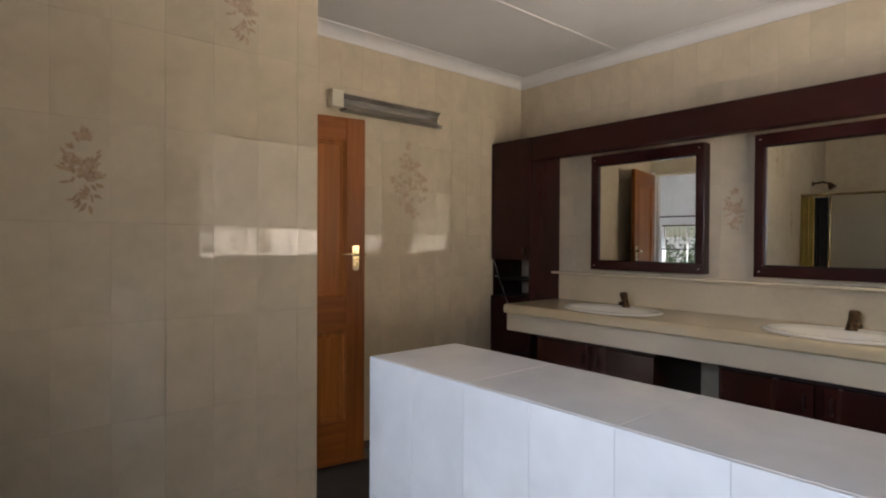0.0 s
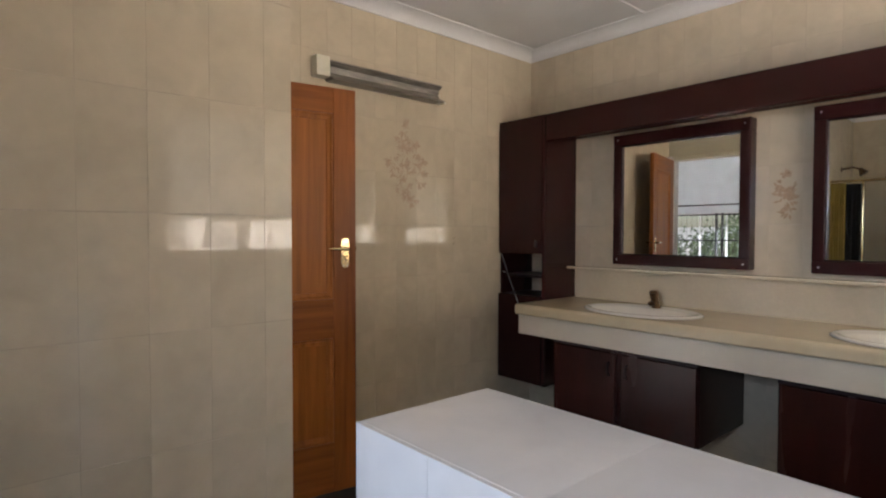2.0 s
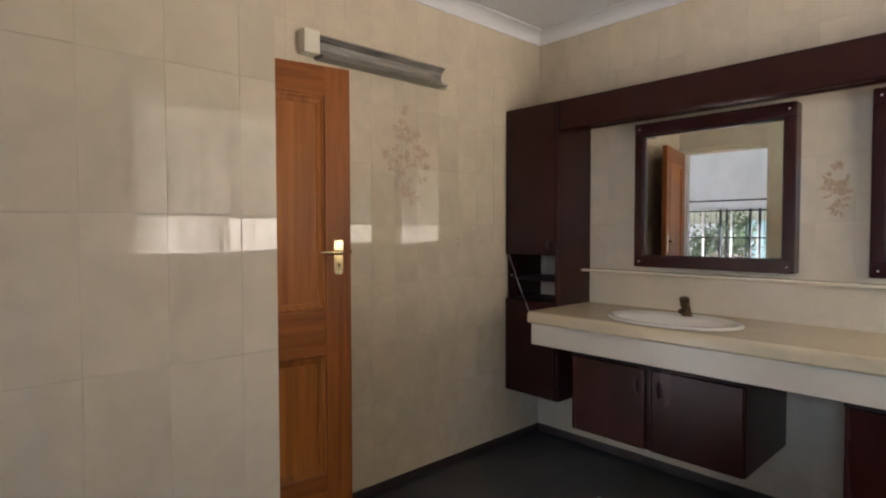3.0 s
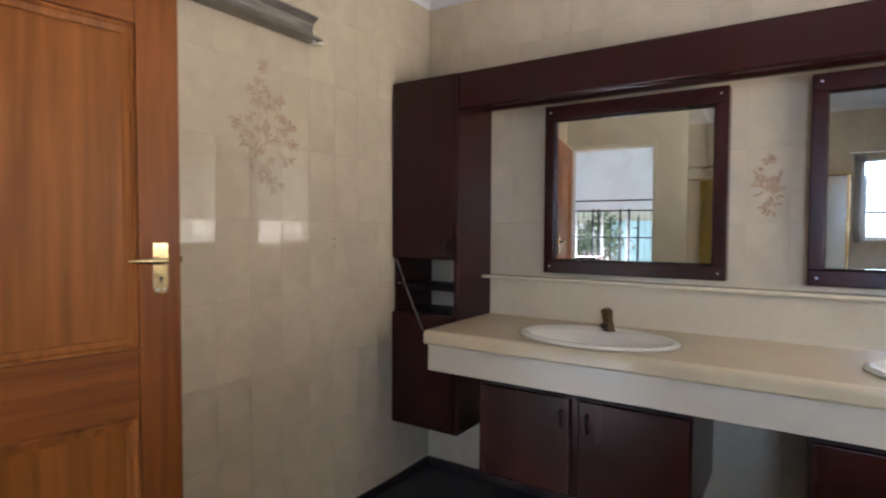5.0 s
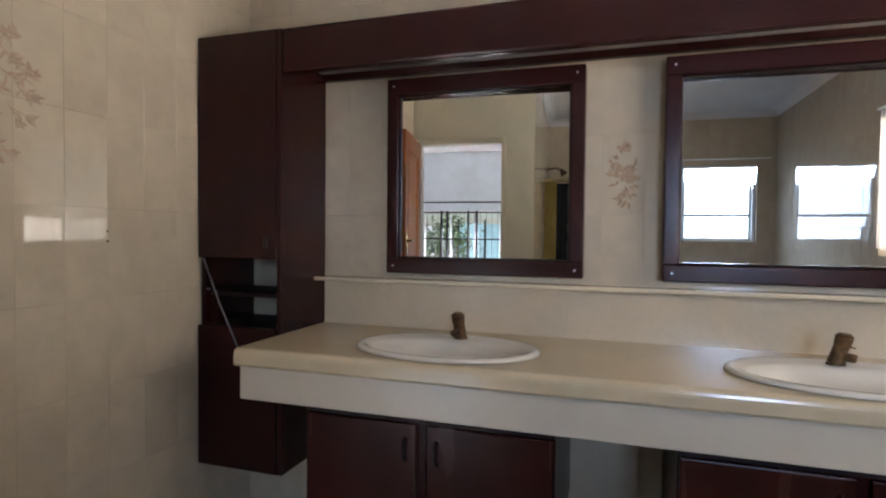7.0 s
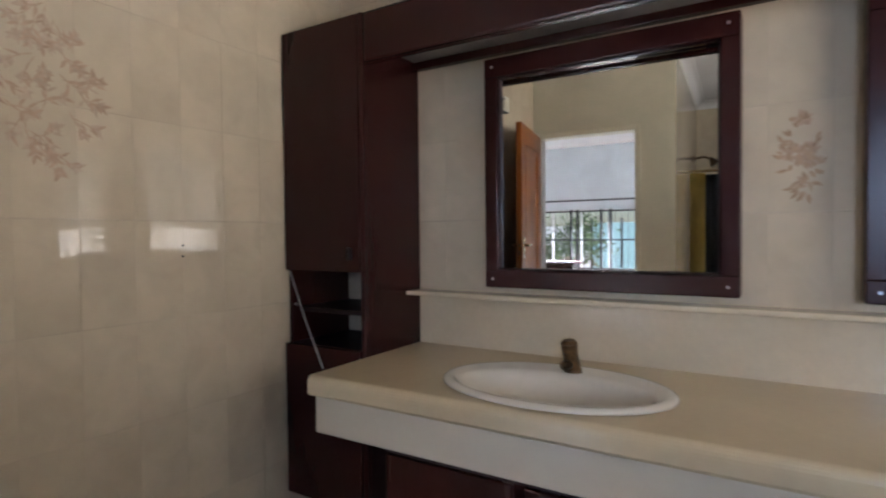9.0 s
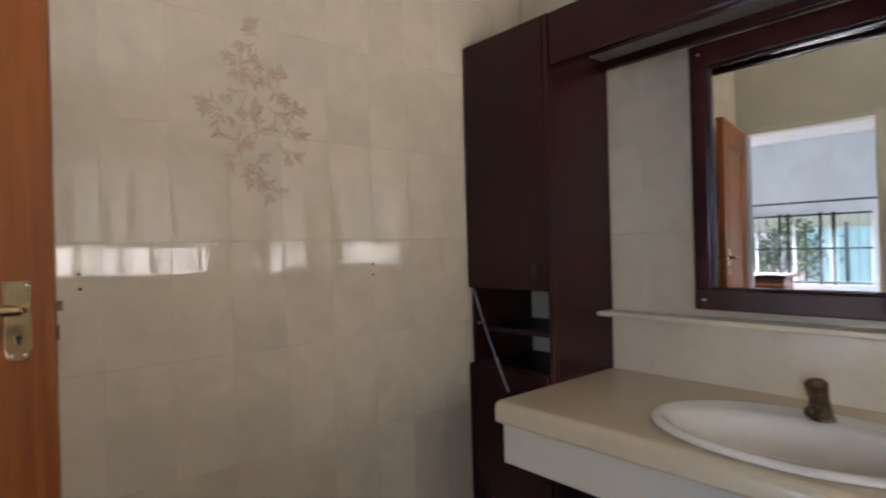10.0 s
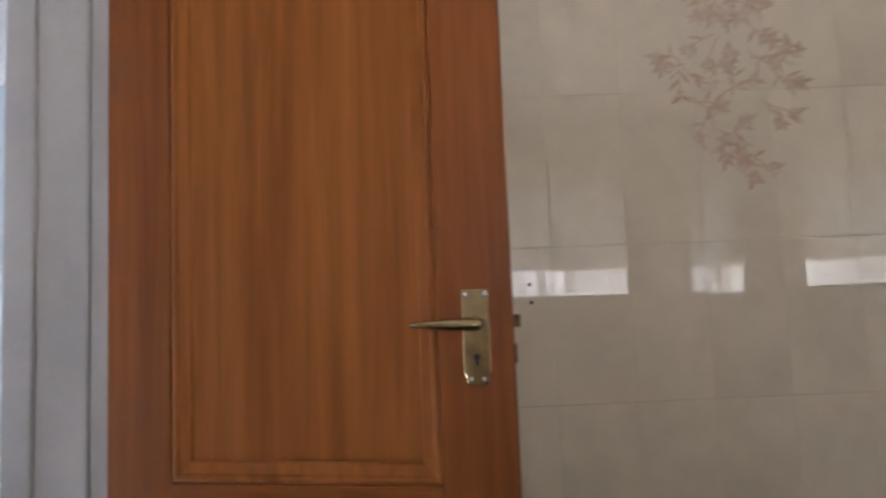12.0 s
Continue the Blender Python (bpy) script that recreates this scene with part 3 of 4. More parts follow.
def basin(cx, cy):
    b = thing("basin", "oval white ceramic basin set in the counter", "basin", "basins in the counter")
    prof = [(RX - 0.012, RY - 0.012, 0, 0.0), (RX, RY, 0, 0.004), (RX - 0.002, RY - 0.002, 0, 0.010), (RX - 0.010, RY - 0.010, 0, 0.015), (RX - 0.024, RY - 0.024, 0, 0.016),
            (RX - 0.034, RY - 0.034, -0.002, 0.012), (0.166, 0.280, -0.022, 0.009), (0.158, 0.270, -0.028, 0.004), (0.150, 0.260, -0.030, -0.010), (0.136, 0.236, -0.030, -0.040), (0.108, 0.180, -0.030, -0.070), (0.06, 0.09, -0.030, -0.084), (0.02, 0.02, -0.030, -0.086)]
    bm = bmesh.new()
    rings = []
    for rx, ry, o, z in prof:
        rings.append([bm.verts.new((cx + o + rx * math.cos(k * math.tau / 72), cy + ry * math.sin(k * math.tau / 72), CTOP + z)) for k in range(72)])
    for u, v in zip(rings, rings[1:]):
        for k in range(72):
            bm.faces.new((u[k], u[(k + 1) % 72], v[(k + 1) % 72], v[k]))
    bm.faces.new(rings[-1])
    part("bowl", bm, CERAMIC, b, smooth=True)
    part("drain", tube(bmesh.new(), [(cx - 0.030, cy, CTOP - 0.088), (cx - 0.030, cy, CTOP - 0.083)], 0.018, 16), OLDBRASS, b, "brass drain")
    return b


def tap(cx, cy, turn):
    t = thing("basin_tap", "tarnished brass single-lever basin tap", "tap", "basin taps")
    bm = bmesh.new()
    tube(bm, [(0, 0, 0), (0, 0, 0.006), (0, 0, 0.0062)], 0.027, 18, 0.025)
    tube(bm, [(0, 0, 0.006), (-0.007, 0, 0.032), (-0.014, 0, 0.060)], 0.0245, 18, 0.0205)
    part("body", bm, OLDBRASS, t, smooth=False)
    bm = bmesh.new()
    tube(bm, [(-0.008, 0, 0.024), (-0.030, 0, 0.0265), (-0.048, 0, 0.026), (-0.053, 0, 0.025)], 0.0150, 12, 0.0125)
    part("spout", bm, OLDBRASS, t, smooth=True)
    part("pin", tube(bmesh.new(), [(-0.030, 0, 0.060), (-0.050, 0, 0.057)], 0.0022, 6), OLDBRASS, t)
    bm = bmesh.new()
    tube(bm, [(-0.0145, 0, 0.058), (-0.017, 0, 0.070), (-0.021, 0, 0.088)], 0.0225, 18, 0.0245)
    tube(bm, [(-0.021, 0, 0.088), (-0.0215, 0, 0.0935), (-0.022, 0, 0.0975)], 0.0245, 18, 0.016)
    part("knob", bm, OLDBRASS, t)
    t.matrix_world = pose(cx, cy, CTOP + 0.011, 0, 0, turn)
    return t


for (cx, cy), turn in zip(BAS, (-14, 55)):
    basin(cx, cy)
    tap(cx + 0.152, cy - 0.008, turn)

# ---- tall cabinet and pelmet ----
KX, KY0, KY1, KZ0, KZ1 = 3.266, 2.749, 3.142, 0.332, 2.072
cab = thing("tall_cabinet", "tall dark mahogany wall cabinet with an open niche", "cabinet")
part("side_panel", boxes((KX + 0.018, E - 0.004, KY0, KY0 + 0.018, KZ0, KZ1), bevel=0.002), DARK, cab)
part("side_panel", boxes((KX + 0.018, E - 0.004, KY1 - 0.018, KY1, KZ0, KZ1), bevel=0.002), DARK, cab)
for z in (KZ0, 0.888, 1.185, KZ1 - 0.018):
    part("shelf", boxes((KX + 0.018, E - 0.004, KY0 + 0.018, KY1 - 0.018, z, z + 0.018), bevel=0.001), DARKIN, cab)
part("shelf", boxes((KX + 0.05, E - 0.004, KY0 + 0.018, KY1 - 0.018, 1.022, 1.04), bevel=0.001), DARKIN, cab)
dr = part("upper_door", boxes((KX, KX + 0.018, KY0 + 0.024, KY1, 1.182, KZ1), bevel=0.003), DARK, cab)
part("door_pull", boxes((KX - 0.016, KX, KY0 + 0.055, KY0 + 0.075, 1.225, 1.27), bevel=0.005), DARKIN, dr)
part("front_edge", boxes((KX, KX + 0.018, KY0, KY0 + 0.021, KZ0, KZ1), bevel=0.003), DARK, cab)
part("lower_front", boxes((KX - 0.006, KX + 0.018, KY0 + 0.024, KY1, KZ0, 0.905), bevel=0.003), DARK, cab)
part("bottom", boxes((KX + 0.01, E - 0.004, KY0 + 0.002, KY1 - 0.002, KZ0 - 0.006, KZ0), bevel=0.001), DARKIN, cab)
stay = part("lid_stay", tube(bmesh.new(), [(KX - 0.004, 3.113, 1.178), (KX - 0.010, 3.03, 1.0), (KX - 0.012, 2.948, 0.842), (KX - 0.010, 2.945, 0.830)], 0.0036, 8), DULL, cab, "loose grey metal lid stay")
part("pin", tube(bmesh.new(), [(KX + 0.03, KY1 - 0.03, 1.05), (KX + 0.03, KY1 - 0.018, 1.05)], 0.005, 8), CHROME, cab)

pel = thing("pelmet", "long dark mahogany pelmet above the mirrors", "pelmet")
part("fascia", boxes((KX, KX + 0.024, CY0, KY0 - 0.001, 1.900, KZ1), bevel=0.010), DARKH, pel)
part("soffit", boxes((KX + 0.024, E - 0.034, CY0, KY0 - 0.001, 1.976, 1.988), bevel=0.001), SOFFIT, pel, "grey-brown board under the pelmet")
part("batten", boxes((E - 0.034, E - 0.004, CY0, KY0 - 0.001, 1.948, 1.988), bevel=0.002), DARKH, pel)
part("top_board", boxes((KX + 0.024, E - 0.004, CY0, KY0 - 0.001, KZ1 - 0.016, KZ1), bevel=0.001), DARKH, pel)
part("lip", boxes((KX + 0.024, KX + 0.036, CY0, KY0 - 0.001, 1.900, 1.912), bevel=0.003), DARKH, pel)


# ---- mirrors ----
def mirror(ya, yb, turn, bow):
    """A framed mirror between ya and yb on the east wall; its glass hangs turned by some degrees and bows by some degrees a metre."""
    za, zb, f, fs, xf = 1.1255, 1.918, 0.060, 0.051, 3.526
    ft = 0.066
    m = thing("wall_mirror", "square wall mirror in a dark mahogany frame", "mirror", "mirrors over the vanity")
    yc, w2 = (ya + yb) / 2, (yb - ya) / 2
    for nm, r in (("frame_rail", (xf, E - 0.001, -w2, w2, za, za + f)), ("frame_rail", (xf, E - 0.001, -w2, w2, zb - ft, zb)),
                  ("frame_stile", (xf + 0.001, E - 0.001, -w2, -w2 + fs, za + f, zb - ft)), ("frame_stile", (xf + 0.001, E - 0.001, w2 - fs, w2, za + f, zb - ft))):
        part(nm, boxes(r, bevel=0.004), DARKH if "rail" in nm else DARK, m)
    for r in ((xf + 0.010, xf + 0.026, -w2 + fs, w2 - fs, za + f, za + f + 0.008), (xf + 0.010, xf + 0.026, -w2 + fs, w2 - fs, zb - ft - 0.008, zb - ft),
              (xf + 0.010, xf + 0.026, -w2 + fs, -w2 + fs + 0.006, za + f + 0.008, zb - ft - 0.008), (xf + 0.010, xf + 0.026, w2 - fs - 0.006, w2 - fs, za + f + 0.008, zb - ft - 0.008)):
        part("bead", boxes(r, bevel=0.003), BEAD if r[3] - r[2] > 0.1 else DARKIN, m)
    bm = bmesh.new()
    n, g2 = 24, w2 - fs + 0.004
    front, back = [], []
    for k in range(n + 1):
        y = -g2 + 2 * g2 * k / n
        x = -(radians(turn) * y - radians(bow) * y * y / 2)
        front.append([bm.verts.new((x - 0.002, y, z)) for z in (za + f - 0.01, zb - ft + 0.01)])
        back.append([bm.verts.new((x + 0.002, y, z)) for z in (za + f - 0.01, zb - ft + 0.01)])
    for side in (front, back):
        for u, v in zip(side, side[1:]):
            bm.faces.new((u[0], v[0], v[1], u[1]))
    g = part("mirror_glass", bm, MIRROR, m, smooth=True)
    for y in (-w2 + 0.03, w2 - 0.03):
        for z in (za + 0.03, zb - 0.03):
            part("screw", tube(bmesh.new(), [(xf - 0.0015, y, z), (xf + 0.001, y, z)], 0.0045, 10), CHROME, m)
    g.location = (3.556, 0, 0)
    m.location = (0, yc, 0)
    return m


mirror(1.628, 2.420, 1.2, 1.9)
mirror(0.562, 1.352, 0.95, 0.6)


# ---- cabinets under the counter ----
def base_cabinet(ya, yb):
    X0, za, zb = 3.045, 0.297, 0.708
    b = thing("base_cabinet", "dark mahogany two-door cabinet hung under the counter", "cabinet", "cabinets under the counter")
    part("body", boxes((X0 + 0.02, E - 0.004, ya, yb, za, zb), bevel=0.003), DARK, b)
    part("face_frame", boxes((X0 + 0.004, X0 + 0.02, ya, yb, zb - 0.022, zb)), DARKIN, b)
    ym = (ya + yb) / 2
    for u, v, s in ((ya, ym - 0.012, 1), (ym + 0.012, yb, -1)):
        d = part("cabinet_door", boxes((X0, X0 + 0.018, u + 0.003, v - 0.003, za + 0.004, zb - 0.026), bevel=0.006), DOORWOOD, b)
        yp = (v - 0.04) if s > 0 else (u + 0.04)
        bm = bmesh.new()
        tube(bm, [(X0 + 0.002, yp, zb - 0.075), (X0 - 0.014, yp, zb - 0.085), (X0 - 0.016, yp, zb - 0.11), (X0 - 0.012, yp, zb - 0.135), (X0 + 0.002, yp, zb - 0.145)], 0.0065, 8)
        part("door_pull", bm, DARKIN, d, smooth=True)
    return b


base_cabinet(1.668, 2.502)
base_cabinet(0.47, 1.335)

# ---- strip light over the door ----
fx = thing("strip_light", "grey fluorescent strip light fitting with no tube", "light fitting")
part("end_box", boxes((1.846, 1.925, 3.085, N, 2.126, 2.230), bevel=0.004), CREAMP, fx, "cream end box")
bm = bmesh.new()
prof = [(N - y, z) for y, z in [(3.140, 2.112), (3.052, 2.108), (3.060, 2.120), (3.098, 2.132), (3.118, 2.158), (3.108, 2.188), (3.080, 2.206), (3.082, 2.214), (3.140, 2.214)]]
sweep(bm, prof, (1.926, N, 0), (2.690, N, 0), (0, -1, 0))
part("reflector", bm, STEEL, fx)
part("bracket", boxes((2.690, 2.735, 3.095, N, 2.112, 2.122), (2.690, 2.698, 3.11, N, 2.122, 2.165), bevel=0.002), CREAMP, fx)
part("screw", tube(bmesh.new(), [(2.665, 3.08, 2.112), (2.665, 3.08, 2.094)], 0.005, 8), CHROME, fx)

ds = thing("doorstop", "small brown rubber doorstop on the floor by the door", "doorstop")
bm = bmesh.new()
tube(bm, [(2.03, 3.03, FZ), (2.03, 3.03, FZ + 0.012), (2.03, 3.03, FZ + 0.03), (2.03, 3.03, FZ + 0.042)], 0.036, 18, 0.024)
part("body", bm, RUBBER, ds, smooth=False)
part("screw", tube(bmesh.new(), [(2.03, 3.03, FZ + 0.042), (2.03, 3.03, FZ + 0.044)], 0.006, 10), CHROME, ds)

# ---- shower ----
SX = 0.12
scr = thing("shower_screen", "brass-framed glass shower screen", "shower screen")
part("top_rail", tube(bmesh.new(), [(SX, 0.95, 1.83), (SX, L, 1.83)], 0.014, 10), BRASS, scr)
for y in (0.96, 1.765):
    part("post", tube(bmesh.new(), [(SX, y, 0.12), (SX, y, 1.83)], 0.013, 10), BRASS, scr)
part("bottom_rail", tube(bmesh.new(), [(SX, 0.96, 0.13), (SX, 1.80, 0.13)], 0.012, 10), BRASS, scr)
g = part("pane", boxes((SX - 0.003, SX + 0.003, 0.97, 1.79, 0.14, 1.82)), SHOWERGLASS, scr)
g.visible_shadow = False
solid("shower_kerb", boxes((SX - 0.06, SX + 0.06, 0.90, L - 0.012, FZ, 0.12), bevel=0.006), TILE, "low tiled shower kerb", "kerb")
c = thing("shower_curtain", "yellow shower curtain bunched at the wall", "curtain")
part("cloth", drape((SX + 0.03, 2.03), (SX + 0.03, 1.90), 0.2, 1.81, 6, 0.022, 0.004, 8), YELLOW, c, smooth=True)
# pleated dark sheet filling the dark strip between the yellow cloth and the post
c = thing("shower_curtain", "dark navy pleated sheet beside the yellow shower curtain", "curtain")
part("cloth", drape((SX - 0.02, 1.91), (SX - 0.02, 1.77), 0.2, 1.80, 4, 0.012, 0.004, 9), NAVY, c, smooth=True)
hd2 = thing("shower_fixture", "brass shower arm and head on the tiled wall", "shower head")
part("arm", tube(bmesh.new(), [(-0.33, L, 1.99), (-0.33, L - 0.10, 2.005), (-0.33, L - 0.17, 1.98)], 0.010, 10), OLDBRASS, hd2, smooth=True)
part("rose", tube(bmesh.new(), [(-0.33, L - 0.16, 1.99), (-0.33, L - 0.20, 1.93)], 0.016, 14, 0.045), OLDBRASS, hd2)
part("flange", tube(bmesh.new(), [(-0.33, L - 0.0, 1.99), (-0.33, L - 0.01, 1.99)], 0.028, 14), OLDBRASS, hd2)


# ---- printed flowers on the tiles ----
def leaf(bm, u, v, a, ln, wd):
    """A pointed leaf lying in the plane x, z."""
    ca, sa = math.cos(a), math.sin(a)
    pts = []
    for t, w in ((0, 0), (0.25, 0.8), (0.55, 1.0), (1.0, 0), (0.55, -0.75), (0.25, -0.6)):
        p, q = t * ln, w * wd / 2
        pts.append(bm.verts.new((u + p * ca - q * sa, -0.000002 * len(bm.faces), v + p * sa + q * ca)))
    bm.faces.new(pts)


def sprig(la, lb, u, v, a, ln, rnd, size):
    """A bent stem with paired leaflets and a blossom at its tip."""
    bend = rnd.uniform(-1.2, 1.2)
    n = max(3, int(ln / (0.014 * size)))
    for k in range(n):
        t = k / n
        b = a + bend * t
        u += math.cos(b) * ln / n
        v += math.sin(b) * ln / n
        leaf(la, u, v, b + math.pi, ln / n * 1.5, size * 0.0035)
        for sd in (-1, 1):
            if rnd.random() < 0.72:
                leaf(la if rnd.random() < 0.6 else lb, u, v, b + sd * rnd.uniform(0.4, 1.1), size * rnd.uniform(0.022, 0.036) * (1.1 - 0.4 * t), size * rnd.uniform(0.006, 0.010))
    for k in range(5):
        leaf(lb, u, v, k * 1.257 + a, size * rnd.uniform(0.012, 0.02), size * 0.011)


def flower(m, stems, size, seed, label, inks=(PETAL, PETAL2)):
    rnd = random.Random(seed)
    f = thing("tile_flower_print", label, "tile print")
    la, lb = bmesh.new(), bmesh.new()
    for u, v, a, ln in stems:
        sprig(la, lb, u, v, radians(a), ln, rnd, size)
    bmesh.ops.translate(la, verts=la.verts, vec=(0, -0.000002 * len(lb.faces) - 0.00001, 0))
    for nm, bm, mt in (("leaves_print", la, inks[0]), ("petals_print", lb, inks[1])):
        tagged(part(nm, bm, mt, f), kind="stuff")
    f.matrix_world = m
    return f


# a tall spray: sprigs as (across, up, angle, length) in hundredths of the spray's height
SPRAY = [(1, 52, 110, 7), (0, 46, 215, 10), (-5, 42, 232, 12), (-9, 36, 250, 10), (5, 38, 255, 10), (-6, 30, 300, 9),
         (12, 26, 60, 7), (9, 22, 300, 9), (-6, 18, 200, 12), (-20, 8, 150, 9), (-20, 7, 265, 14), (-8, 4, 20, 11),
         (8, 10, 320, 12), (18, 4, 40, 11), (17, 2, 300, 9), (-2, -6, 30, 12), (-16, -8, 320, 11), (-10, -16, 235, 10),
         (12, -10, 300, 12), (-6, -22, 330, 12), (2, -30, 290, 13), (-4, -26, 250, 8)]
BIG = [(u * 0.0052 + du, v * 0.0049 + dv, a + da, ln * 0.0050) for u, v, a, ln in SPRAY for du, dv, da in ((0, 0, 0), (0.008, -0.010, 40))]
flower(pose(2.475, N - 0.0006, 1.692), BIG, 1.12, 11, "faded rose spray printed across four wall tiles")


def posy(m, seed, label, inks=(RUST, PETAL)):
    """A printed posy: one bloom above, a knot of roses among leaves, a tail of leaves."""
    rnd = random.Random(seed)
    f = thing("tile_flower_print", label, "tile print")
    la, lb = bmesh.new(), bmesh.new()
    for u, v, r in ((0.002, 0.112, 0.030), (-0.012, 0.020, 0.030), (0.018, 0.028, 0.026), (0.010, -0.004, 0.026), (-0.030, 0.040, 0.022), (0.036, -0.006, 0.018), (0.000, -0.062, 0.018)):
        for k in range(24):
            a, q = k * 2.4, rnd.uniform(0, 0.8)
            leaf(lb if k % 3 else la, u + math.cos(a) * r * q, v + math.sin(a) * r * q * 0.7, a + rnd.uniform(0.6, 2.2), r * rnd.uniform(0.5, 0.9), r * rnd.uniform(0.3, 0.5))
    for u, v, a, n in ((-0.030, 0.058, 150, 4), (0.030, 0.052, 20, 3), (-0.036, 0.016, 190, 4), (-0.030, -0.016, 220, 3), (0.040, -0.024, 330, 3), (0.012, -0.040, 280, 4), (-0.010, -0.070, 215, 4), (0.006, -0.092, 265, 5), (0.026, -0.066, 320, 3)):
        for k in range(n):
            leaf(la, u + rnd.uniform(-0.010, 0.010), v + rnd.uniform(-0.010, 0.010), radians(a) + rnd.uniform(-0.8, 0.8), rnd.uniform(0.018, 0.032), rnd.uniform(0.008, 0.013))
    bmesh.ops.translate(la, verts=la.verts, vec=(0, -0.000002 * len(lb.faces) - 0.00001, 0))
    for nm, bm, mt in (("leaves_print", la, inks[0]), ("petals_print", lb, inks[1])):
        tagged(part(nm, bm, mt, f), kind="stuff")
    f.matrix_world = m
    return f


posy(pose(0.446, L - 0.0006, 1.505), 12, "faded rose cluster printed on a wall tile", (RUST, PETAL))
posy(pose(0.910, L - 0.0006, 2.110), 12, "faded rose cluster printed on a wall tile", (PETAL, PETAL2))
posy(pose(E - 0.0006, 1.488, 1.505, 0, 0, -90), 12, "faded rose cluster printed on a tile between the mirrors", (RUST, PETAL))
for nm, x, z in (("a", 2.852, 1.251), ("b", 2.852, 1.285), ("c", 2.050, 1.257), ("d", 2.048, 1.292)):
    h = thing("screw_hole", "dark screw hole drilled in a wall tile", "screw hole", "screw holes in the tiles")
    part("plug", tube(bmesh.new(), [(x, N - 0.0006, z), (x, N + 0.003, z)], 0.0042, 8), BLACK, h)

# ---- tiles ----
tile_meshes = {}


def tile_mesh(w, h, glaze):
    key = (round(w, 4), round(h, 4), glaze.name)
    if key not in tile_meshes:
        b, d = 0.0005, 0.0028
        bm = bmesh.new()
        lo = [bm.verts.new((x, d, z)) for x, z in ((-w / 2, -h / 2), (w / 2, -h / 2), (w / 2, h / 2), (-w / 2, h / 2))]
        mi = [bm.verts.new((x, b, z)) for x, z in ((-w / 2, -h / 2), (w / 2, -h / 2), (w / 2, h / 2), (-w / 2, h / 2))]
        to = [bm.verts.new((x, 0, z)) for x, z in ((-w / 2 + b, -h / 2 + b), (w / 2 - b, -h / 2 + b), (w / 2 - b, h / 2 - b), (-w / 2 + b, h / 2 - b))]
        for p, q in ((lo, mi), (mi, to)):
            for k in range(4):
                bm.faces.new((p[k], p[(k + 1) % 4], q[(k + 1) % 4], q[k]))
        bm.faces.new(to)
        tile_meshes[key] = finish("tile", bm, glaze)
    return tile_meshes[key]


def cut_out(r, holes):
    rects = [r]
    for a0, a1, b0, b1 in holes:
        nxt = []
        for u0, u1, v0, v1 in rects:
            if u1 <= a0 or u0 >= a1 or v1 <= b0 or v0 >= b1:
                nxt.append((u0, u1, v0, v1))
                continue
            if v0 < b0:
                nxt.append((u0, u1, v0, b0))
            if v1 > b1:
                nxt.append((u0, u1, b1, v1))
            if u0 < a0:
                nxt.append((u0, a0, max(v0, b0), min(v1, b1)))
            if u1 > a1:
                nxt.append((a1, u1, max(v0, b0), min(v1, b1)))
        rects = nxt
    return rects


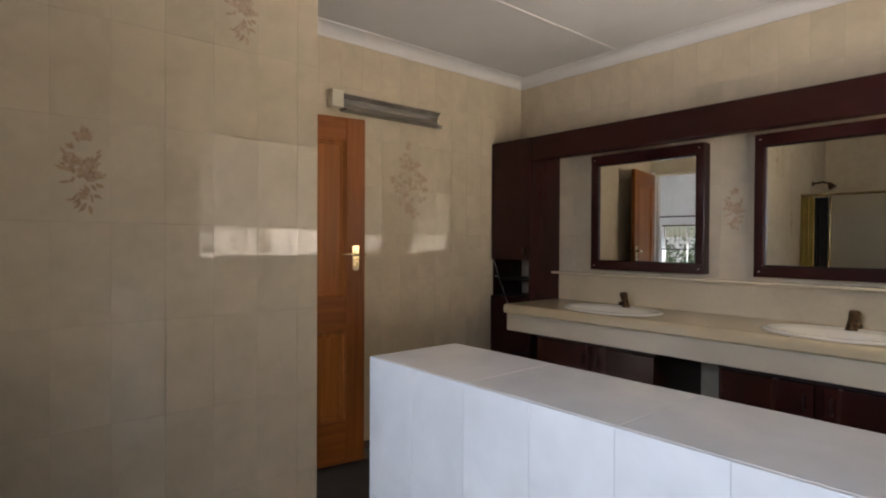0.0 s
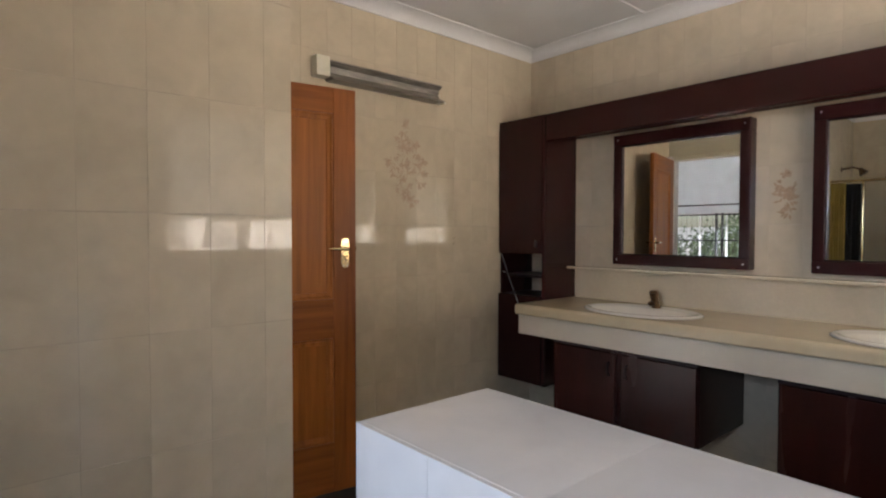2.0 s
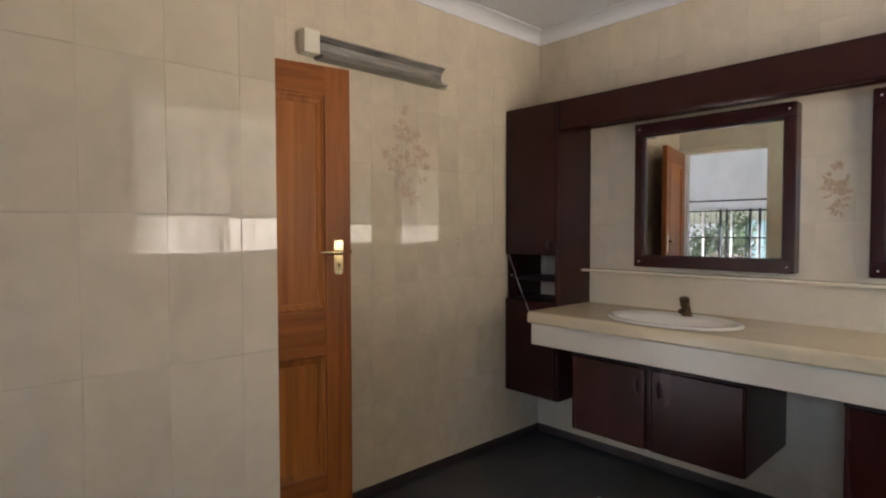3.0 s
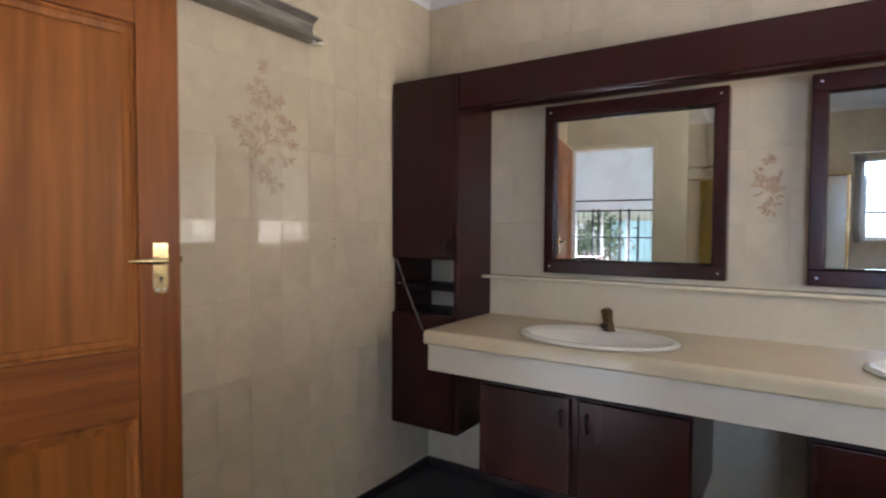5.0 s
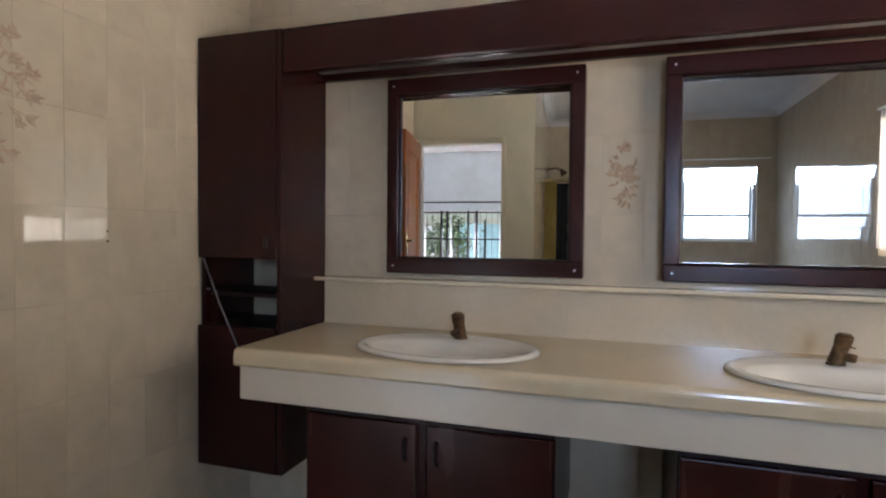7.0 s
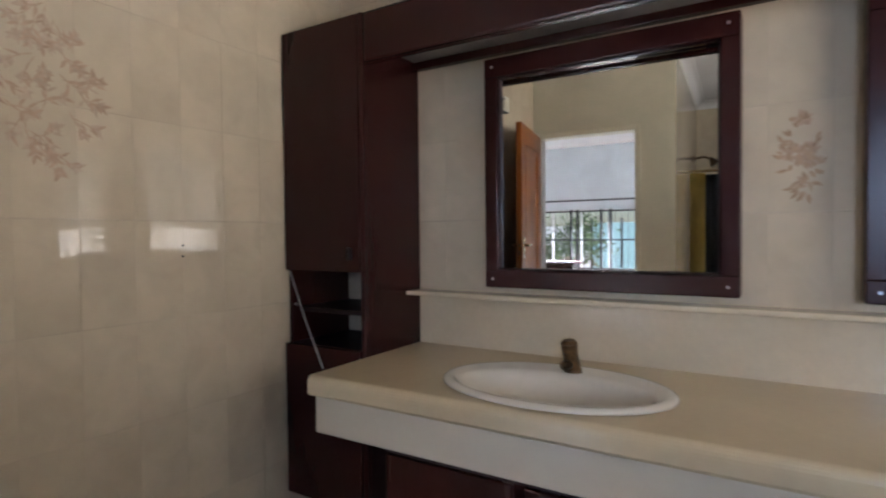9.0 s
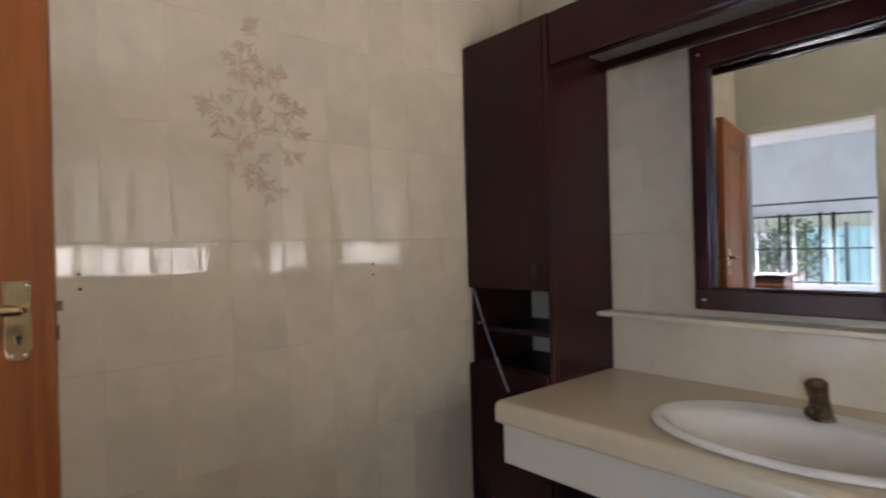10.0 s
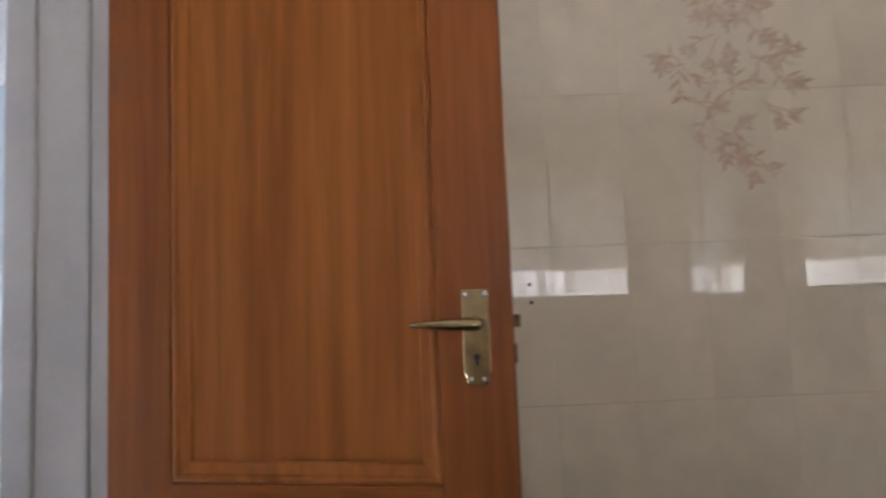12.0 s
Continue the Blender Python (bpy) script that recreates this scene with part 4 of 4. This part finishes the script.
def tiling(parent, m, u0, u1, v0, v1, pu, pv, ou, ov, holes=(), gap=0.0014, tilt=0.10, seed=1, glaze=TILE):
    """Tiles on the plane y = 0 of m (u along x, v along z), with joints at ou + k pu and ov + k pv."""
    rnd = random.Random(seed)
    i0, i1 = math.floor((u0 - ou) / pu), math.ceil((u1 - ou) / pu)
    j0, j1 = math.floor((v0 - ov) / pv), math.ceil((v1 - ov) / pv)
    for j in range(j0, j1):
        for i in range(i0, i1):
            r = (max(u0, ou + i * pu), min(u1, ou + (i + 1) * pu), max(v0, ov + j * pv), min(v1, ov + (j + 1) * pv))
            if r[1] - r[0] < 0.012 or r[3] - r[2] < 0.012:
                continue
            tx, tz = rnd.gauss(0, tilt), rnd.gauss(0, tilt)
            for a, b, c0, d0 in cut_out(r, holes):
                if abs(c0 - 1.362) < 0.001:
                    c0 += 0.0017
                w, h = b - a - gap * 0.6, d0 - c0 - gap
                if w < 0.008 or h < 0.008:
                    continue
                ob = new("tile", tile_mesh(w, h, glaze))
                ob.parent = parent
                ob.matrix_world = m @ pose((a + b) / 2, rnd.uniform(0, 0.0003), (c0 + d0) / 2, tx, 0, tz)


PV = 0.3035
tiling(wall_north, pose(0, N, 0), D + 0.004, E, FZ, CZ - 0.03, 0.152, PV, 2.246, 1.362, seed=1)
tiling(wall_shower, pose(0, L, 0), W, D, FZ, CZ - 0.03, 0.150, PV, 1.117, 1.362, seed=2)
tiling(wall_east, pose(E, 0, 0, 0, 0, -90), -N, -S, FZ, CZ - 0.03, 0.152, PV, -1.566, 1.362, holes=((-CY1, -S, 0.70, 1.083), (-KY0, -S, 1.948, KZ1)), seed=3)
tiling(wall_west, pose(W, 0, 0, 0, 0, 90), S, L, FZ, CZ - 0.03, 0.152, PV, 0.02, 1.362, holes=(WW,), seed=4)
tiling(wall_south, pose(0, S, 0, 0, 0, 180), -E, -W, FZ, CZ - 0.03, 0.152, PV, 0.02, 1.362, holes=((-SW[1], -SW[0], SW[2], SW[3]),), seed=5)
tiling(low, pose(LX0, 0, 0, 0, 0, -90), -LY1, -S, FZ, LZ, 0.152, PV, -LY1 + 0.152, LZ - PV, seed=6, glaze=WTILE)
tiling(low, pose(LX1, 0, 0, 0, 0, 90), S, LY1, FZ, LZ, 0.152, PV, LY1, LZ - PV, seed=7, glaze=WTILE)
tiling(low, pose(0, LY1, 0, 0, 0, 180), -LX1 + 0.007, -LX0 - 0.007, FZ, LZ, 0.152, PV, -LX1, LZ - PV, seed=8, glaze=WTILE)
tiling(low, pose(0, 0, LZ, -90, 0, 0), LX0 + 0.007, LX1 - 0.007, S, LY1 - 0.007, 0.254, 0.304, LX0, LY1 - 0.304 * 3, seed=9, tilt=0.05, glaze=WTILE)
